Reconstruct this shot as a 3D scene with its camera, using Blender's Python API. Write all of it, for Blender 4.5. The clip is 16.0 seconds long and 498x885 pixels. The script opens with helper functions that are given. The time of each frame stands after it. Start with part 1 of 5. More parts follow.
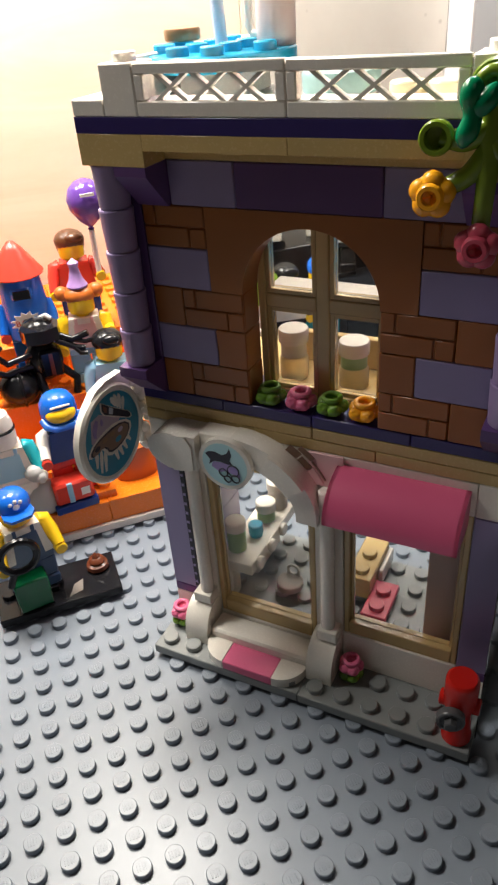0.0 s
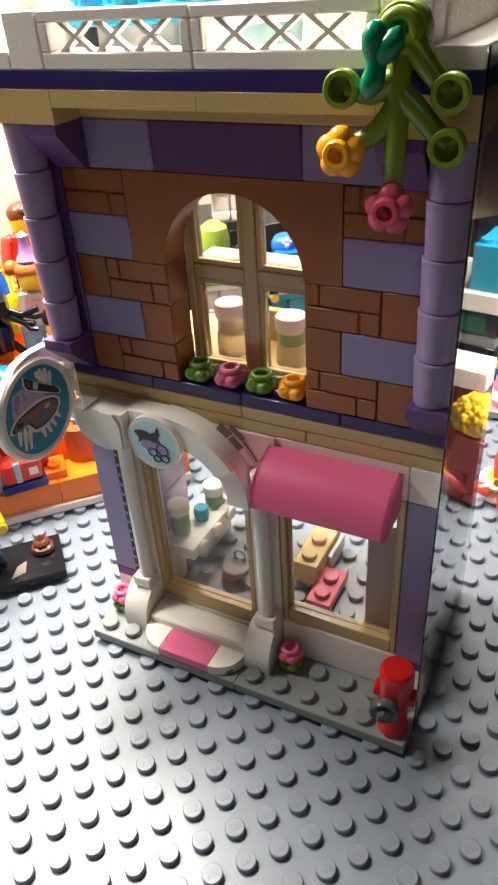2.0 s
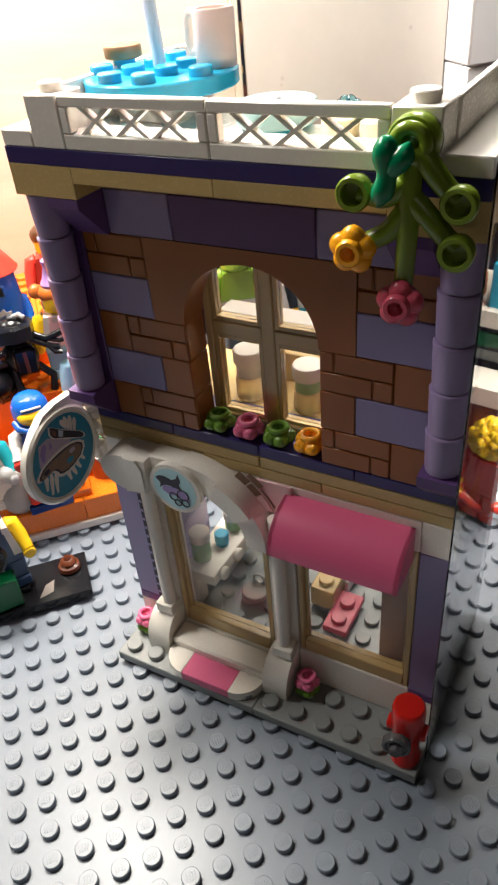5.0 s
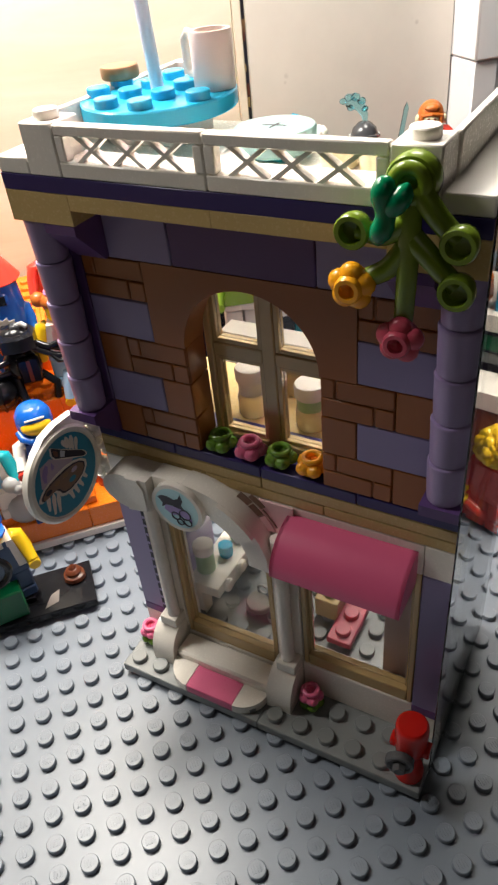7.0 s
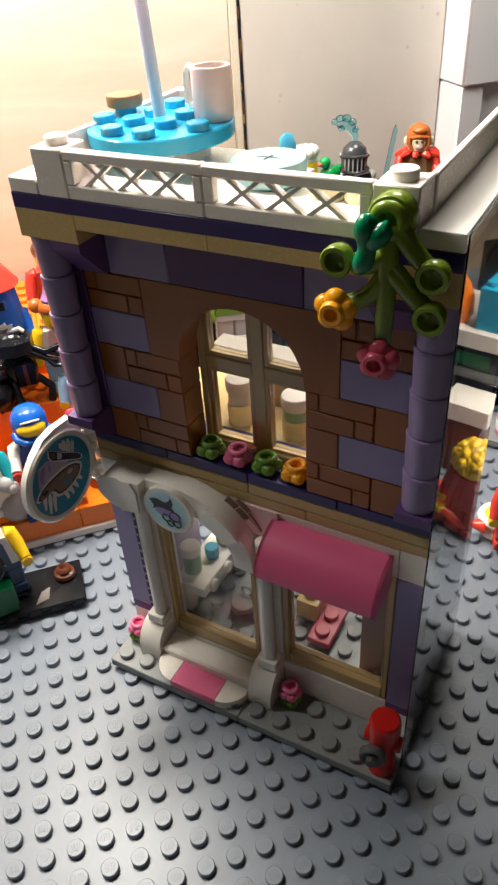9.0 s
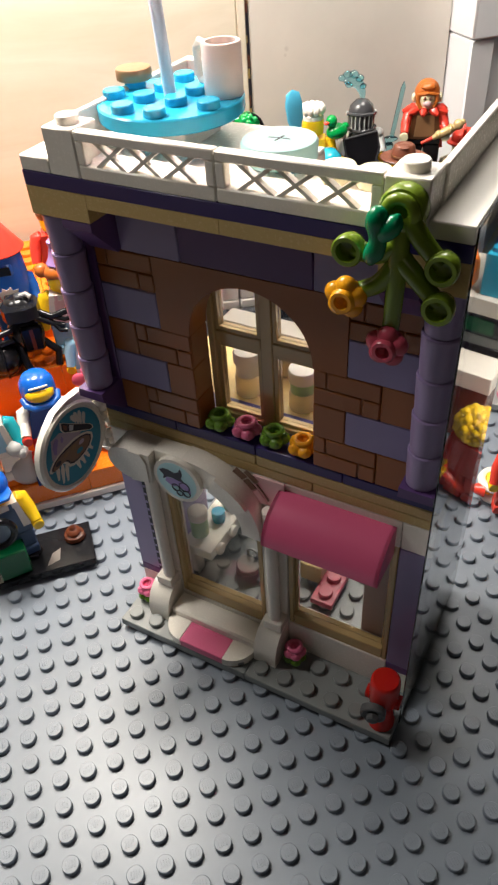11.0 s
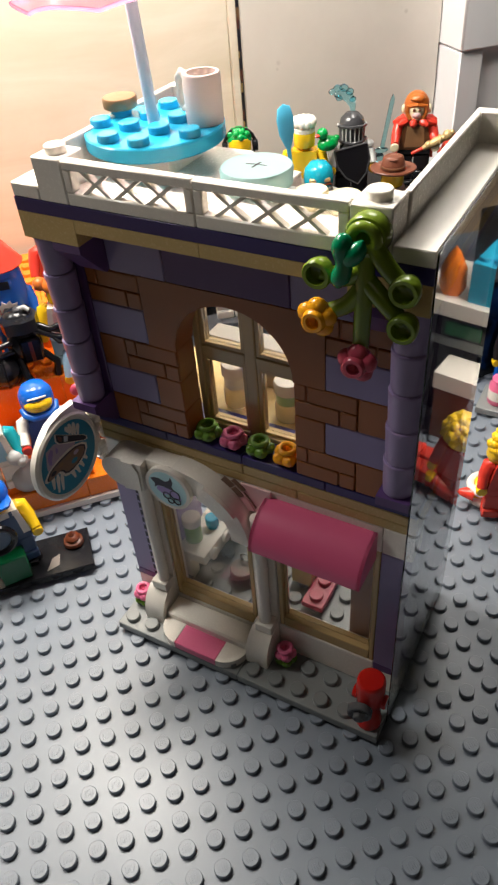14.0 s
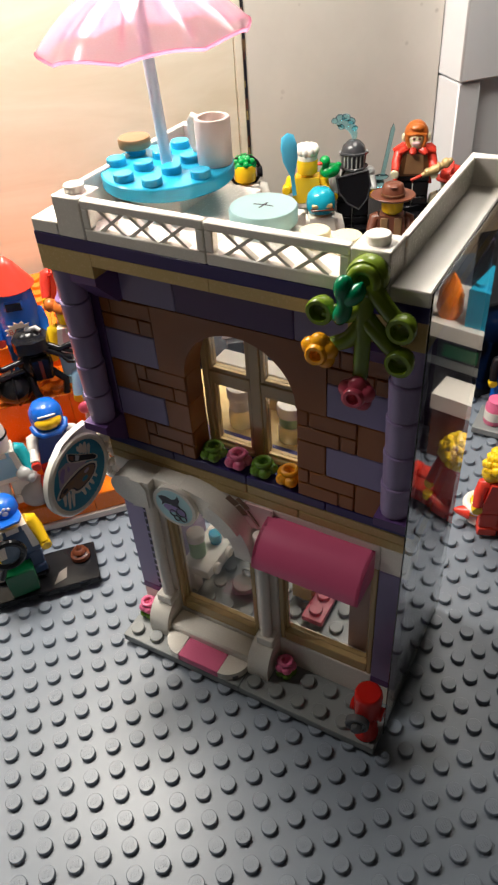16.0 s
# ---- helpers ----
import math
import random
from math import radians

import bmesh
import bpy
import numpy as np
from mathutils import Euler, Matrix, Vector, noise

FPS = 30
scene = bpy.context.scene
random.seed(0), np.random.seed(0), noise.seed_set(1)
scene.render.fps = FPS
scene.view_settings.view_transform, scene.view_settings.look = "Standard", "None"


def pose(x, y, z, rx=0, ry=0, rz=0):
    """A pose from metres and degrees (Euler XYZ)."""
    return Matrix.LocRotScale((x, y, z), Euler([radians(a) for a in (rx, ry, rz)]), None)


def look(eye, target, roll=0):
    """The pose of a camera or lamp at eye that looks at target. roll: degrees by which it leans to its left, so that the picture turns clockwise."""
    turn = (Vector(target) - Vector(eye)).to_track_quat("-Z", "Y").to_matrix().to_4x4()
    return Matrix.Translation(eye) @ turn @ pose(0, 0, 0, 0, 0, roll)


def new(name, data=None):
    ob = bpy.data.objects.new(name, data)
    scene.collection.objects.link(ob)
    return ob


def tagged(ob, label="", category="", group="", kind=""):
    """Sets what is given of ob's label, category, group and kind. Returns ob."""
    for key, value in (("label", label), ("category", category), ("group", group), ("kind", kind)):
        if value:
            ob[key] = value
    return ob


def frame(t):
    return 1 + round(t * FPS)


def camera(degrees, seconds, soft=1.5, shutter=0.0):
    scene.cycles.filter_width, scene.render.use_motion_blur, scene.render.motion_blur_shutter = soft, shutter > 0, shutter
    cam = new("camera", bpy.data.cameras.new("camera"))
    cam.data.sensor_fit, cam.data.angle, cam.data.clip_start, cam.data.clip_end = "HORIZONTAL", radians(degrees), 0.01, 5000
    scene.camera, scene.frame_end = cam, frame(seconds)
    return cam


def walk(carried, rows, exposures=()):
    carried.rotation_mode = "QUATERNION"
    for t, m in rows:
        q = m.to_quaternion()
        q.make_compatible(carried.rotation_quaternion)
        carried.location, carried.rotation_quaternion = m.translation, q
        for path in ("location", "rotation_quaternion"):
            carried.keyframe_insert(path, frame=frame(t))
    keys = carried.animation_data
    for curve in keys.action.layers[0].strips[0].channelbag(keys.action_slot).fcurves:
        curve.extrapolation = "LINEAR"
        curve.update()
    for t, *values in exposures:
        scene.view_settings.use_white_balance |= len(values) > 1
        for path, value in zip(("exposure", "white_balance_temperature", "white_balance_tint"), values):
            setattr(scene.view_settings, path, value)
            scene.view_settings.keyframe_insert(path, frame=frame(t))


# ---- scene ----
EXPOSURES = [(0.0, 0.0), (0.5, -0.18), (1.0, 0.2), (1.5, 0.80), (4.0, 0.80), (4.7, 0.34), (7.0, -0.05), (9.0, -0.16), (12.0, -0.18), (13.5, -0.24), (14.5, -0.28), (16.0, -0.44)]
AMBIENT = 0.0
# lamps: name, place, aim (studs along the rows of the big plate), width in metres, watts, colour
LAMPS = [
    ("back_lamp", (-2.7, 14.2, 42), (1, 12, 0), 0.10, 1.9, (1.0, 0.93, 0.83)),
    ("shelf_lamp", (22.5, 15.0, 44), (22, 17, 6), 0.10, 0.76, (1.0, 0.94, 0.86)),
    ("side_lamp", (-31.4, 19.7, 60), (6, -4, 2), 0.12, 1.32, (1.0, 0.96, 0.90)),
    # added fill from the front right to brighten the facade, no real fixture
    ("front_fill", (-23, -98, 105), (5, -4, 6), 0.5, 0.26, (1.0, 0.89, 0.75)),
]
SIGN_AT = pose(-0.45 * 0.008, 0.27 * 0.008, 9.93 * 0.008)
U = 0.008  # one stud of the toy bricks, in metres
cam = camera(37.98, 16.0, 2.4)
# seconds; eye in studs; yaw, pitch and roll in degrees
ROWS = [
    (0, 13.13, -15.10, 21.99, 28.55, -32.88, -4.70),
    (0.5, 13.43, -13.73, 23.15, 29.82, -32.32, -5.38),
    (1, 14.34, -13.05, 22.38, 29.65, -33.60, -5.75),
    (1.5, 14.99, -13.21, 21.23, 28.60, -34.29, -5.10),
    (2, 14.70, -13.61, 21.12, 28.65, -33.85, -3.98),
    (2.5, 14.64, -14.13, 21.38, 28.30, -34.07, -4.11),
    (3, 14.78, -13.84, 20.90, 28.77, -35.10, -4.25),
    (3.5, 14.54, -13.72, 21.14, 28.96, -35.24, -4.07),
    (4, 14.45, -13.75, 21.64, 28.32, -35.46, -3.47),
    (4.5, 14.60, -13.28, 22.96, 30.30, -35.68, -4.82),
    (7, 14.48, -11.94, 24.25, 32.11, -37.40, -6.29),
    (7.5, 14.39, -12.48, 25.00, 31.67, -37.05, -5.67),
    (8, 14.70, -12.39, 24.22, 31.59, -37.72, -5.38),
    (8.5, 14.94, -12.53, 24.77, 31.08, -37.37, -4.75),
    (9, 14.94, -12.78, 25.09, 30.71, -37.12, -4.11),
    (11.5, 14.71, -12.84, 26.11, 31.27, -41.95, -4.44),
    (12, 15.13, -12.90, 25.93, 31.91, -41.98, -5.46),
    (12.5, 15.47, -13.06, 26.55, 31.97, -41.35, -5.55),
    (13, 15.65, -12.81, 26.85, 32.18, -41.07, -6.28),
    (13.5, 15.52, -13.14, 26.98, 32.15, -40.63, -5.60),
    (14, 15.62, -12.94, 26.79, 31.82, -40.95, -5.16),
    (14.5, 15.53, -12.98, 26.98, 31.68, -40.54, -4.66),
    (15, 15.07, -13.28, 26.98, 32.53, -40.61, -5.06),
    (15.5, 15.43, -13.40, 27.16, 32.26, -40.40, -4.85),
    (16, 15.84, -13.52, 27.78, 31.70, -40.07, -4.58),
]
walk(cam, [(t, pose(x * U, y * U, z * U, 90 + p, 0, w) @ pose(0, 0, 0, 0, 0, r)) for t, x, y, z, w, p, r in ROWS], EXPOSURES)

# ---- light ----
TH = radians(46.1)  # turn of the big grey plate against the building
DESK = Matrix.Rotation(TH, 4, "Z")


def desk(u, v, z=0.0, turn=0.0):
    """A pose on the desk, in studs along the rows of the big plate."""
    return Matrix.Translation(DESK @ Vector((u * U, v * U, z * U))) @ Matrix.Rotation(TH + radians(turn), 4, "Z")


world = bpy.data.worlds.new("room_air")
scene.world = world
world.use_nodes = True
world.node_tree.nodes["Background"].inputs[0].default_value = (1.0, 0.93, 0.86, 1)
world.node_tree.nodes["Background"].inputs[1].default_value = AMBIENT


def area_lamp(name, at, target, size, watts, colour):
    data = bpy.data.lights.new(name, "AREA")
    data.shape, data.size, data.energy, data.color = "DISK", size, watts, colour
    ob = new(name, data)
    ob.matrix_world = look(at, target)
    return ob


for lamp_name, (lu, lv, lz), (tu, tv, tz), size, watts, colour in LAMPS:
    area_lamp(lamp_name, DESK @ Vector((lu * U, lv * U, lz * U)), DESK @ Vector((tu * U, tv * U, tz * U)), size, watts, colour)


# ---- materials ----
MATS = {}


def node(nt, kind, **props):
    n = nt.nodes.new(kind)
    for key, value in props.items():
        n.inputs[key].default_value = value
    return n


def plastic(name, rgb, rough=0.28, vary=0.045, coat=0.0):
    """Moulded toy plastic: slightly uneven colour, handling marks in the gloss, a faint dimpled skin."""
    m = bpy.data.materials.new(name)
    m.use_nodes = True
    nt = m.node_tree
    b = nt.nodes["Principled BSDF"]
    tc = nt.nodes.new("ShaderNodeTexCoord")
    info = nt.nodes.new("ShaderNodeObjectInfo")
    big = node(nt, "ShaderNodeTexNoise", Scale=90.0, Detail=3.0)
    fine = node(nt, "ShaderNodeTexNoise", Scale=1400.0, Detail=4.0, Roughness=0.7)
    nt.links.new(tc.outputs["Object"], big.inputs["Vector"])
    nt.links.new(tc.outputs["Object"], fine.inputs["Vector"])
    ramp = nt.nodes.new("ShaderNodeMapRange")
    ramp.inputs["To Min"].default_value, ramp.inputs["To Max"].default_value = 1 - vary, 1 + vary
    nt.links.new(big.outputs["Fac"], ramp.inputs["Value"])
    each = nt.nodes.new("ShaderNodeMapRange")
    each.inputs["To Min"].default_value, each.inputs["To Max"].default_value = 0.95, 1.05
    nt.links.new(info.outputs["Random"], each.inputs["Value"])
    mul = nt.nodes.new("ShaderNodeMath")
    mul.operation = "MULTIPLY"
    nt.links.new(ramp.outputs[0], mul.inputs[0])
    nt.links.new(each.outputs[0], mul.inputs[1])
    mix = nt.nodes.new("ShaderNodeVectorMath")
    mix.operation = "SCALE"
    mix.inputs[0].default_value = rgb
    nt.links.new(mul.outputs[0], mix.inputs["Scale"])
    nt.links.new(mix.outputs[0], b.inputs["Base Color"])
    rr = nt.nodes.new("ShaderNodeMapRange")
    rr.inputs["To Min"].default_value, rr.inputs["To Max"].default_value = rough * 0.85, rough * 1.2
    nt.links.new(fine.outputs["Fac"], rr.inputs["Value"])
    nt.links.new(rr.outputs[0], b.inputs["Roughness"])
    bump = node(nt, "ShaderNodeBump", Strength=0.035, Distance=0.0004)
    nt.links.new(big.outputs["Fac"], bump.inputs["Height"])
    nt.links.new(bump.outputs[0], b.inputs["Normal"])
    b.inputs["IOR"].default_value = 1.52
    b.inputs["Coat Weight"].default_value = coat
    b.inputs["Coat Roughness"].default_value = 0.12
    b.inputs["Subsurface Weight"].default_value = 0.0
    MATS[name] = m
    return m


def clear(name, rgb, rough=0.03, ior=1.5):
    """See-through plastic."""
    m = bpy.data.materials.new(name)
    m.use_nodes = True
    nt = m.node_tree
    b = nt.nodes["Principled BSDF"]
    b.inputs["Base Color"].default_value = (*rgb, 1)
    b.inputs["Transmission Weight"].default_value = 1.0
    b.inputs["IOR"].default_value = ior
    noise_fine = node(nt, "ShaderNodeTexNoise", Scale=500.0, Detail=5.0)
    rr = nt.nodes.new("ShaderNodeMapRange")
    rr.inputs["To Min"].default_value, rr.inputs["To Max"].default_value = rough * 0.5, rough * 2.0
    nt.links.new(noise_fine.outputs["Fac"], rr.inputs["Value"])
    nt.links.new(rr.outputs[0], b.inputs["Roughness"])
    MATS[name] = m
    return m


for name, rgb, rough in (
    ("plate_grey", (0.202, 0.234, 0.280), 0.36), ("base_grey", (0.215, 0.228, 0.228), 0.3), ("knob_grey", (0.09, 0.09, 0.095), 0.25),
    ("white", (0.86, 0.81, 0.73), 0.26), ("gloss_white", (0.86, 0.82, 0.75), 0.14), ("tan", (0.56, 0.40, 0.165), 0.26), ("brown", (0.31, 0.097, 0.019), 0.3),
    ("lavender", (0.275, 0.228, 0.42), 0.32), ("mauve", (0.285, 0.215, 0.395), 0.3), ("purple", (0.105, 0.049, 0.175), 0.34),
    ("navy", (0.030, 0.020, 0.125), 0.3), ("pink", (0.68, 0.115, 0.24), 0.3), ("rose", (0.72, 0.145, 0.28), 0.28), ("frame_tan", (0.58, 0.41, 0.18), 0.14), ("terracotta", (0.42, 0.11, 0.03), 0.3),
    ("coral", (0.55, 0.07, 0.12), 0.28), ("red", (0.56, 0.014, 0.009), 0.22), ("olive", (0.168, 0.252, 0.017), 0.25),
    ("lime", (0.26, 0.42, 0.04), 0.25), ("moss", (0.12, 0.25, 0.022), 0.25), ("stool_brown", (0.22, 0.19, 0.17), 0.3), ("leaf_green", (0.0, 0.18, 0.075), 0.2), ("amber", (0.93, 0.40, 0.012), 0.25),
    ("orange", (0.85, 0.20, 0.012), 0.26), ("azure", (0.02, 0.39, 0.62), 0.2), ("paddle_blue", (0.10, 0.52, 0.78), 0.2), ("blue", (0.01, 0.13, 0.60), 0.2),
    ("dark_blue", (0.01, 0.04, 0.22), 0.25), ("denim", (0.035, 0.075, 0.16), 0.35), ("sky_blue", (0.35, 0.62, 0.80), 0.25), ("pole_white", (0.62, 0.68, 0.74), 0.25),
    ("teal", (0.01, 0.36, 0.42), 0.25), ("turquoise", (0.01, 0.36, 0.50), 0.2), ("yellow", (0.88, 0.56, 0.015), 0.22), ("black", (0.010, 0.010, 0.012), 0.18),
    ("gunmetal", (0.05, 0.05, 0.055), 0.22), ("silver", (0.45, 0.45, 0.44), 0.3), ("hair_brown", (0.10, 0.035, 0.012), 0.3),
    ("hair_ginger", (0.50, 0.13, 0.02), 0.3), ("hat_brown", (0.17, 0.055, 0.03), 0.35), ("reddish", (0.13, 0.035, 0.015), 0.25),
    ("green", (0.0, 0.30, 0.06), 0.22), ("dark_green", (0.0, 0.10, 0.03), 0.25), ("pale_green", (0.30, 0.48, 0.22), 0.3),
    ("cream", (0.80, 0.72, 0.48), 0.28), ("lilac", (0.42, 0.25, 0.55), 0.25), ("violet", (0.14, 0.06, 0.33), 0.12),
    ("pale_pink", (0.78, 0.50, 0.50), 0.3), ("card_print", (0.55, 0.37, 0.31), 0.4), ("print_blue", (0.02, 0.25, 0.40), 0.3), ("print_haze", (0.50, 0.40, 0.50), 0.3),
    ("print_pale", (0.45, 0.70, 0.74), 0.3), ("print_dark", (0.014, 0.013, 0.028), 0.5), ("print_mauve", (0.30, 0.22, 0.50), 0.3),
    ("print_brown", (0.22, 0.13, 0.085), 0.3), ("caramel", (0.27, 0.15, 0.07), 0.3), ("gold", (0.60, 0.42, 0.19), 0.35), ("scarlet", (0.70, 0.05, 0.03), 0.25),
):
    plastic(name, rgb, rough)
for name, rgb in (("clear", (0.97, 0.985, 0.985)), ("clear_wall", (0.93, 0.95, 0.95)), ("clear_pink", (0.99, 0.72, 0.82)), ("clear_aqua", (0.60, 0.90, 0.92)), ("clear_blue", (0.45, 0.85, 0.95))):
    clear(name, rgb)
MATS["black"].node_tree.nodes["Principled BSDF"].inputs["IOR"].default_value = 1.36
MATS["frame_tan"].node_tree.nodes["Principled BSDF"].inputs["Coat Weight"].default_value = 0.6
MATS["clear"].node_tree.nodes["Principled BSDF"].inputs["IOR"].default_value = 1.3
MATS["clear_wall"].node_tree.nodes["Principled BSDF"].inputs["IOR"].default_value = 1.75
MATS["clear_wall"].node_tree.nodes["Map Range"].inputs["To Max"].default_value = 0.012
MATS["gold"].node_tree.nodes["Principled BSDF"].inputs["Metallic"].default_value = 0.3


def milky(name, rgb, amount):
    """Frosted plastic that lets some light through."""
    m = plastic(name, rgb, 0.35)
    b = m.node_tree.nodes["Principled BSDF"]
    b.inputs["Transmission Weight"].default_value = amount
    return m


milky("milk_pink", (0.88, 0.77, 0.71), 0.35)
milky("milk_aqua", (0.46, 0.73, 0.73), 0.35)
milky("milk_jar", (0.80, 0.74, 0.66), 0.4)
milky("milk_clear", (0.86, 0.72, 0.50), 0.7)


def sheer(name, rgb, through_rgb):
    """Thin tinted plastic that scatters part of the light through it."""
    m = bpy.data.materials.new(name)
    m.use_nodes = True
    nt = m.node_tree
    nt.nodes.remove(nt.nodes["Principled BSDF"])
    spread = nt.nodes.new("ShaderNodeBsdfTranslucent")
    open_part = nt.nodes.new("ShaderNodeBsdfTransparent")
    gloss = nt.nodes.new("ShaderNodeBsdfGlossy")
    streak = node(nt, "ShaderNodeTexNoise", Scale=120.0, Detail=4.0)
    tint = nt.nodes.new("ShaderNodeMixRGB")
    tint.inputs[1].default_value, tint.inputs[2].default_value = (*rgb, 1), (*[min(1, c * 1.25) for c in rgb], 1)
    nt.links.new(streak.outputs["Fac"], tint.inputs[0])
    nt.links.new(tint.outputs[0], spread.inputs["Color"])
    open_part.inputs["Color"].default_value = (*through_rgb, 1)
    gloss.inputs["Roughness"].default_value = 0.12
    a, b = nt.nodes.new("ShaderNodeMixShader"), nt.nodes.new("ShaderNodeMixShader")
    a.inputs[0].default_value, b.inputs[0].default_value = 0.68, 0.05
    nt.links.new(spread.outputs[0], a.inputs[1])
    nt.links.new(open_part.outputs[0], a.inputs[2])
    nt.links.new(a.outputs[0], b.inputs[1])
    nt.links.new(gloss.outputs[0], b.inputs[2])
    nt.links.new(b.outputs[0], nt.nodes["Material Output"].inputs["Surface"])
    MATS[name] = m


sheer("canopy_pink", (0.92, 0.64, 0.74), (1.0, 0.86, 0.90))
sheer("canopy_rim", (0.85, 0.42, 0.56), (1.0, 0.6, 0.74))


def timber(name, dark, light):
    m = bpy.data.materials.new(name)
    m.use_nodes = True
    nt = m.node_tree
    b = nt.nodes["Principled BSDF"]
    tc = nt.nodes.new("ShaderNodeTexCoord")
    mp = nt.nodes.new("ShaderNodeMapping")
    mp.inputs["Scale"].default_value = (3.0, 3.0, 14.0)
    mp.inputs["Rotation"].default_value = (0.0, 0.12, 0.0)
    nt.links.new(tc.outputs["Object"], mp.inputs["Vector"])
    wave = node(nt, "ShaderNodeTexNoise", Scale=2.2, Detail=6.0, Roughness=0.62, Distortion=1.6)
    grain = node(nt, "ShaderNodeTexNoise", Scale=60.0, Detail=5.0)
    nt.links.new(mp.outputs[0], wave.inputs["Vector"])
    nt.links.new(mp.outputs[0], grain.inputs["Vector"])
    ramp = nt.nodes.new("ShaderNodeValToRGB")
    ramp.color_ramp.elements[0].position, ramp.color_ramp.elements[1].position = 0.35, 0.65
    ramp.color_ramp.elements[0].color, ramp.color_ramp.elements[1].color = (*dark, 1), (*light, 1)
    nt.links.new(wave.outputs["Fac"], ramp.inputs[0])
    nt.links.new(ramp.outputs[0], b.inputs["Base Color"])
    b.inputs["Roughness"].default_value = 0.5
    bump = node(nt, "ShaderNodeBump", Strength=0.08, Distance=0.0006)
    nt.links.new(grain.outputs["Fac"], bump.inputs["Height"])
    nt.links.new(bump.outputs[0], b.inputs["Normal"])
    MATS[name] = m


def mottled(name, a, c, scale, rough, strength=0.15):
    m = bpy.data.materials.new(name)
    m.use_nodes = True
    nt = m.node_tree
    b = nt.nodes["Principled BSDF"]
    tc = nt.nodes.new("ShaderNodeTexCoord")
    n1 = node(nt, "ShaderNodeTexNoise", Scale=scale, Detail=6.0, Roughness=0.65)
    n2 = node(nt, "ShaderNodeTexNoise", Scale=scale * 18, Detail=4.0)
    nt.links.new(tc.outputs["Object"], n1.inputs["Vector"])
    nt.links.new(tc.outputs["Object"], n2.inputs["Vector"])
    ramp = nt.nodes.new("ShaderNodeValToRGB")
    ramp.color_ramp.elements[0].position, ramp.color_ramp.elements[1].position = 0.3, 0.7
    ramp.color_ramp.elements[0].color, ramp.color_ramp.elements[1].color = (*a, 1), (*c, 1)
    nt.links.new(n1.outputs["Fac"], ramp.inputs[0])
    nt.links.new(ramp.outputs[0], b.inputs["Base Color"])
    b.inputs["Roughness"].default_value = rough
    bump = node(nt, "ShaderNodeBump", Strength=strength, Distance=0.0005)
    nt.links.new(n2.outputs["Fac"], bump.inputs["Height"])
    nt.links.new(bump.outputs[0], b.inputs["Normal"])
    MATS[name] = m


def specked(name, spot_rgb, scale, amount):
    """Adds small scattered specks to a mottled material."""
    nt = MATS[name].node_tree
    b = nt.nodes["Principled BSDF"]
    old = b.inputs["Base Color"].links[0].from_socket
    tc = nt.nodes.new("ShaderNodeTexCoord")
    cell = node(nt, "ShaderNodeTexVoronoi", Scale=scale, Randomness=1.0)
    patch = node(nt, "ShaderNodeTexNoise", Scale=scale * 0.6, Detail=2.0)
    nt.links.new(tc.outputs["Object"], cell.inputs["Vector"])
    nt.links.new(tc.outputs["Object"], patch.inputs["Vector"])
    near = nt.nodes.new("ShaderNodeMapRange")
    near.inputs["From Min"].default_value, near.inputs["From Max"].default_value = 0.05, 0.14
    near.inputs["To Min"].default_value, near.inputs["To Max"].default_value = amount, 0.0
    some = nt.nodes.new("ShaderNodeMapRange")
    some.inputs["From Min"].default_value, some.inputs["From Max"].default_value = 0.52, 0.62
    both = nt.nodes.new("ShaderNodeMath")
    both.operation = "MULTIPLY"
    nt.links.new(cell.outputs["Distance"], near.inputs["Value"])
    nt.links.new(patch.outputs["Fac"], some.inputs["Value"])
    nt.links.new(near.outputs[0], both.inputs[0])
    nt.links.new(some.outputs[0], both.inputs[1])
    mix = nt.nodes.new("ShaderNodeMixRGB")
    mix.inputs[2].default_value = (*spot_rgb, 1)
    nt.links.new(both.outputs[0], mix.inputs[0])
    nt.links.new(old, mix.inputs[1])
    nt.links.new(mix.outputs[0], b.inputs["Base Color"])


timber("pale_wood", (0.685, 0.61, 0.475), (0.78, 0.715, 0.595))
specked("pale_wood", (0.36, 0.25, 0.15), 22.0, 0.8)
mottled("board", (0.60, 0.56, 0.505), (0.68, 0.635, 0.575), 14.0, 0.75)
specked("board", (0.22, 0.18, 0.15), 95.0, 0.75)
mottled("white_board", (0.74, 0.74, 0.76), (0.80, 0.80, 0.82), 9.0, 0.4, 0.05)
mottled("room_paint", (0.11, 0.105, 0.10), (0.14, 0.13, 0.12), 3.0, 0.8, 0.05)
mottled("desk_top", (0.30, 0.22, 0.15), (0.36, 0.27, 0.18), 6.0, 0.5, 0.05)


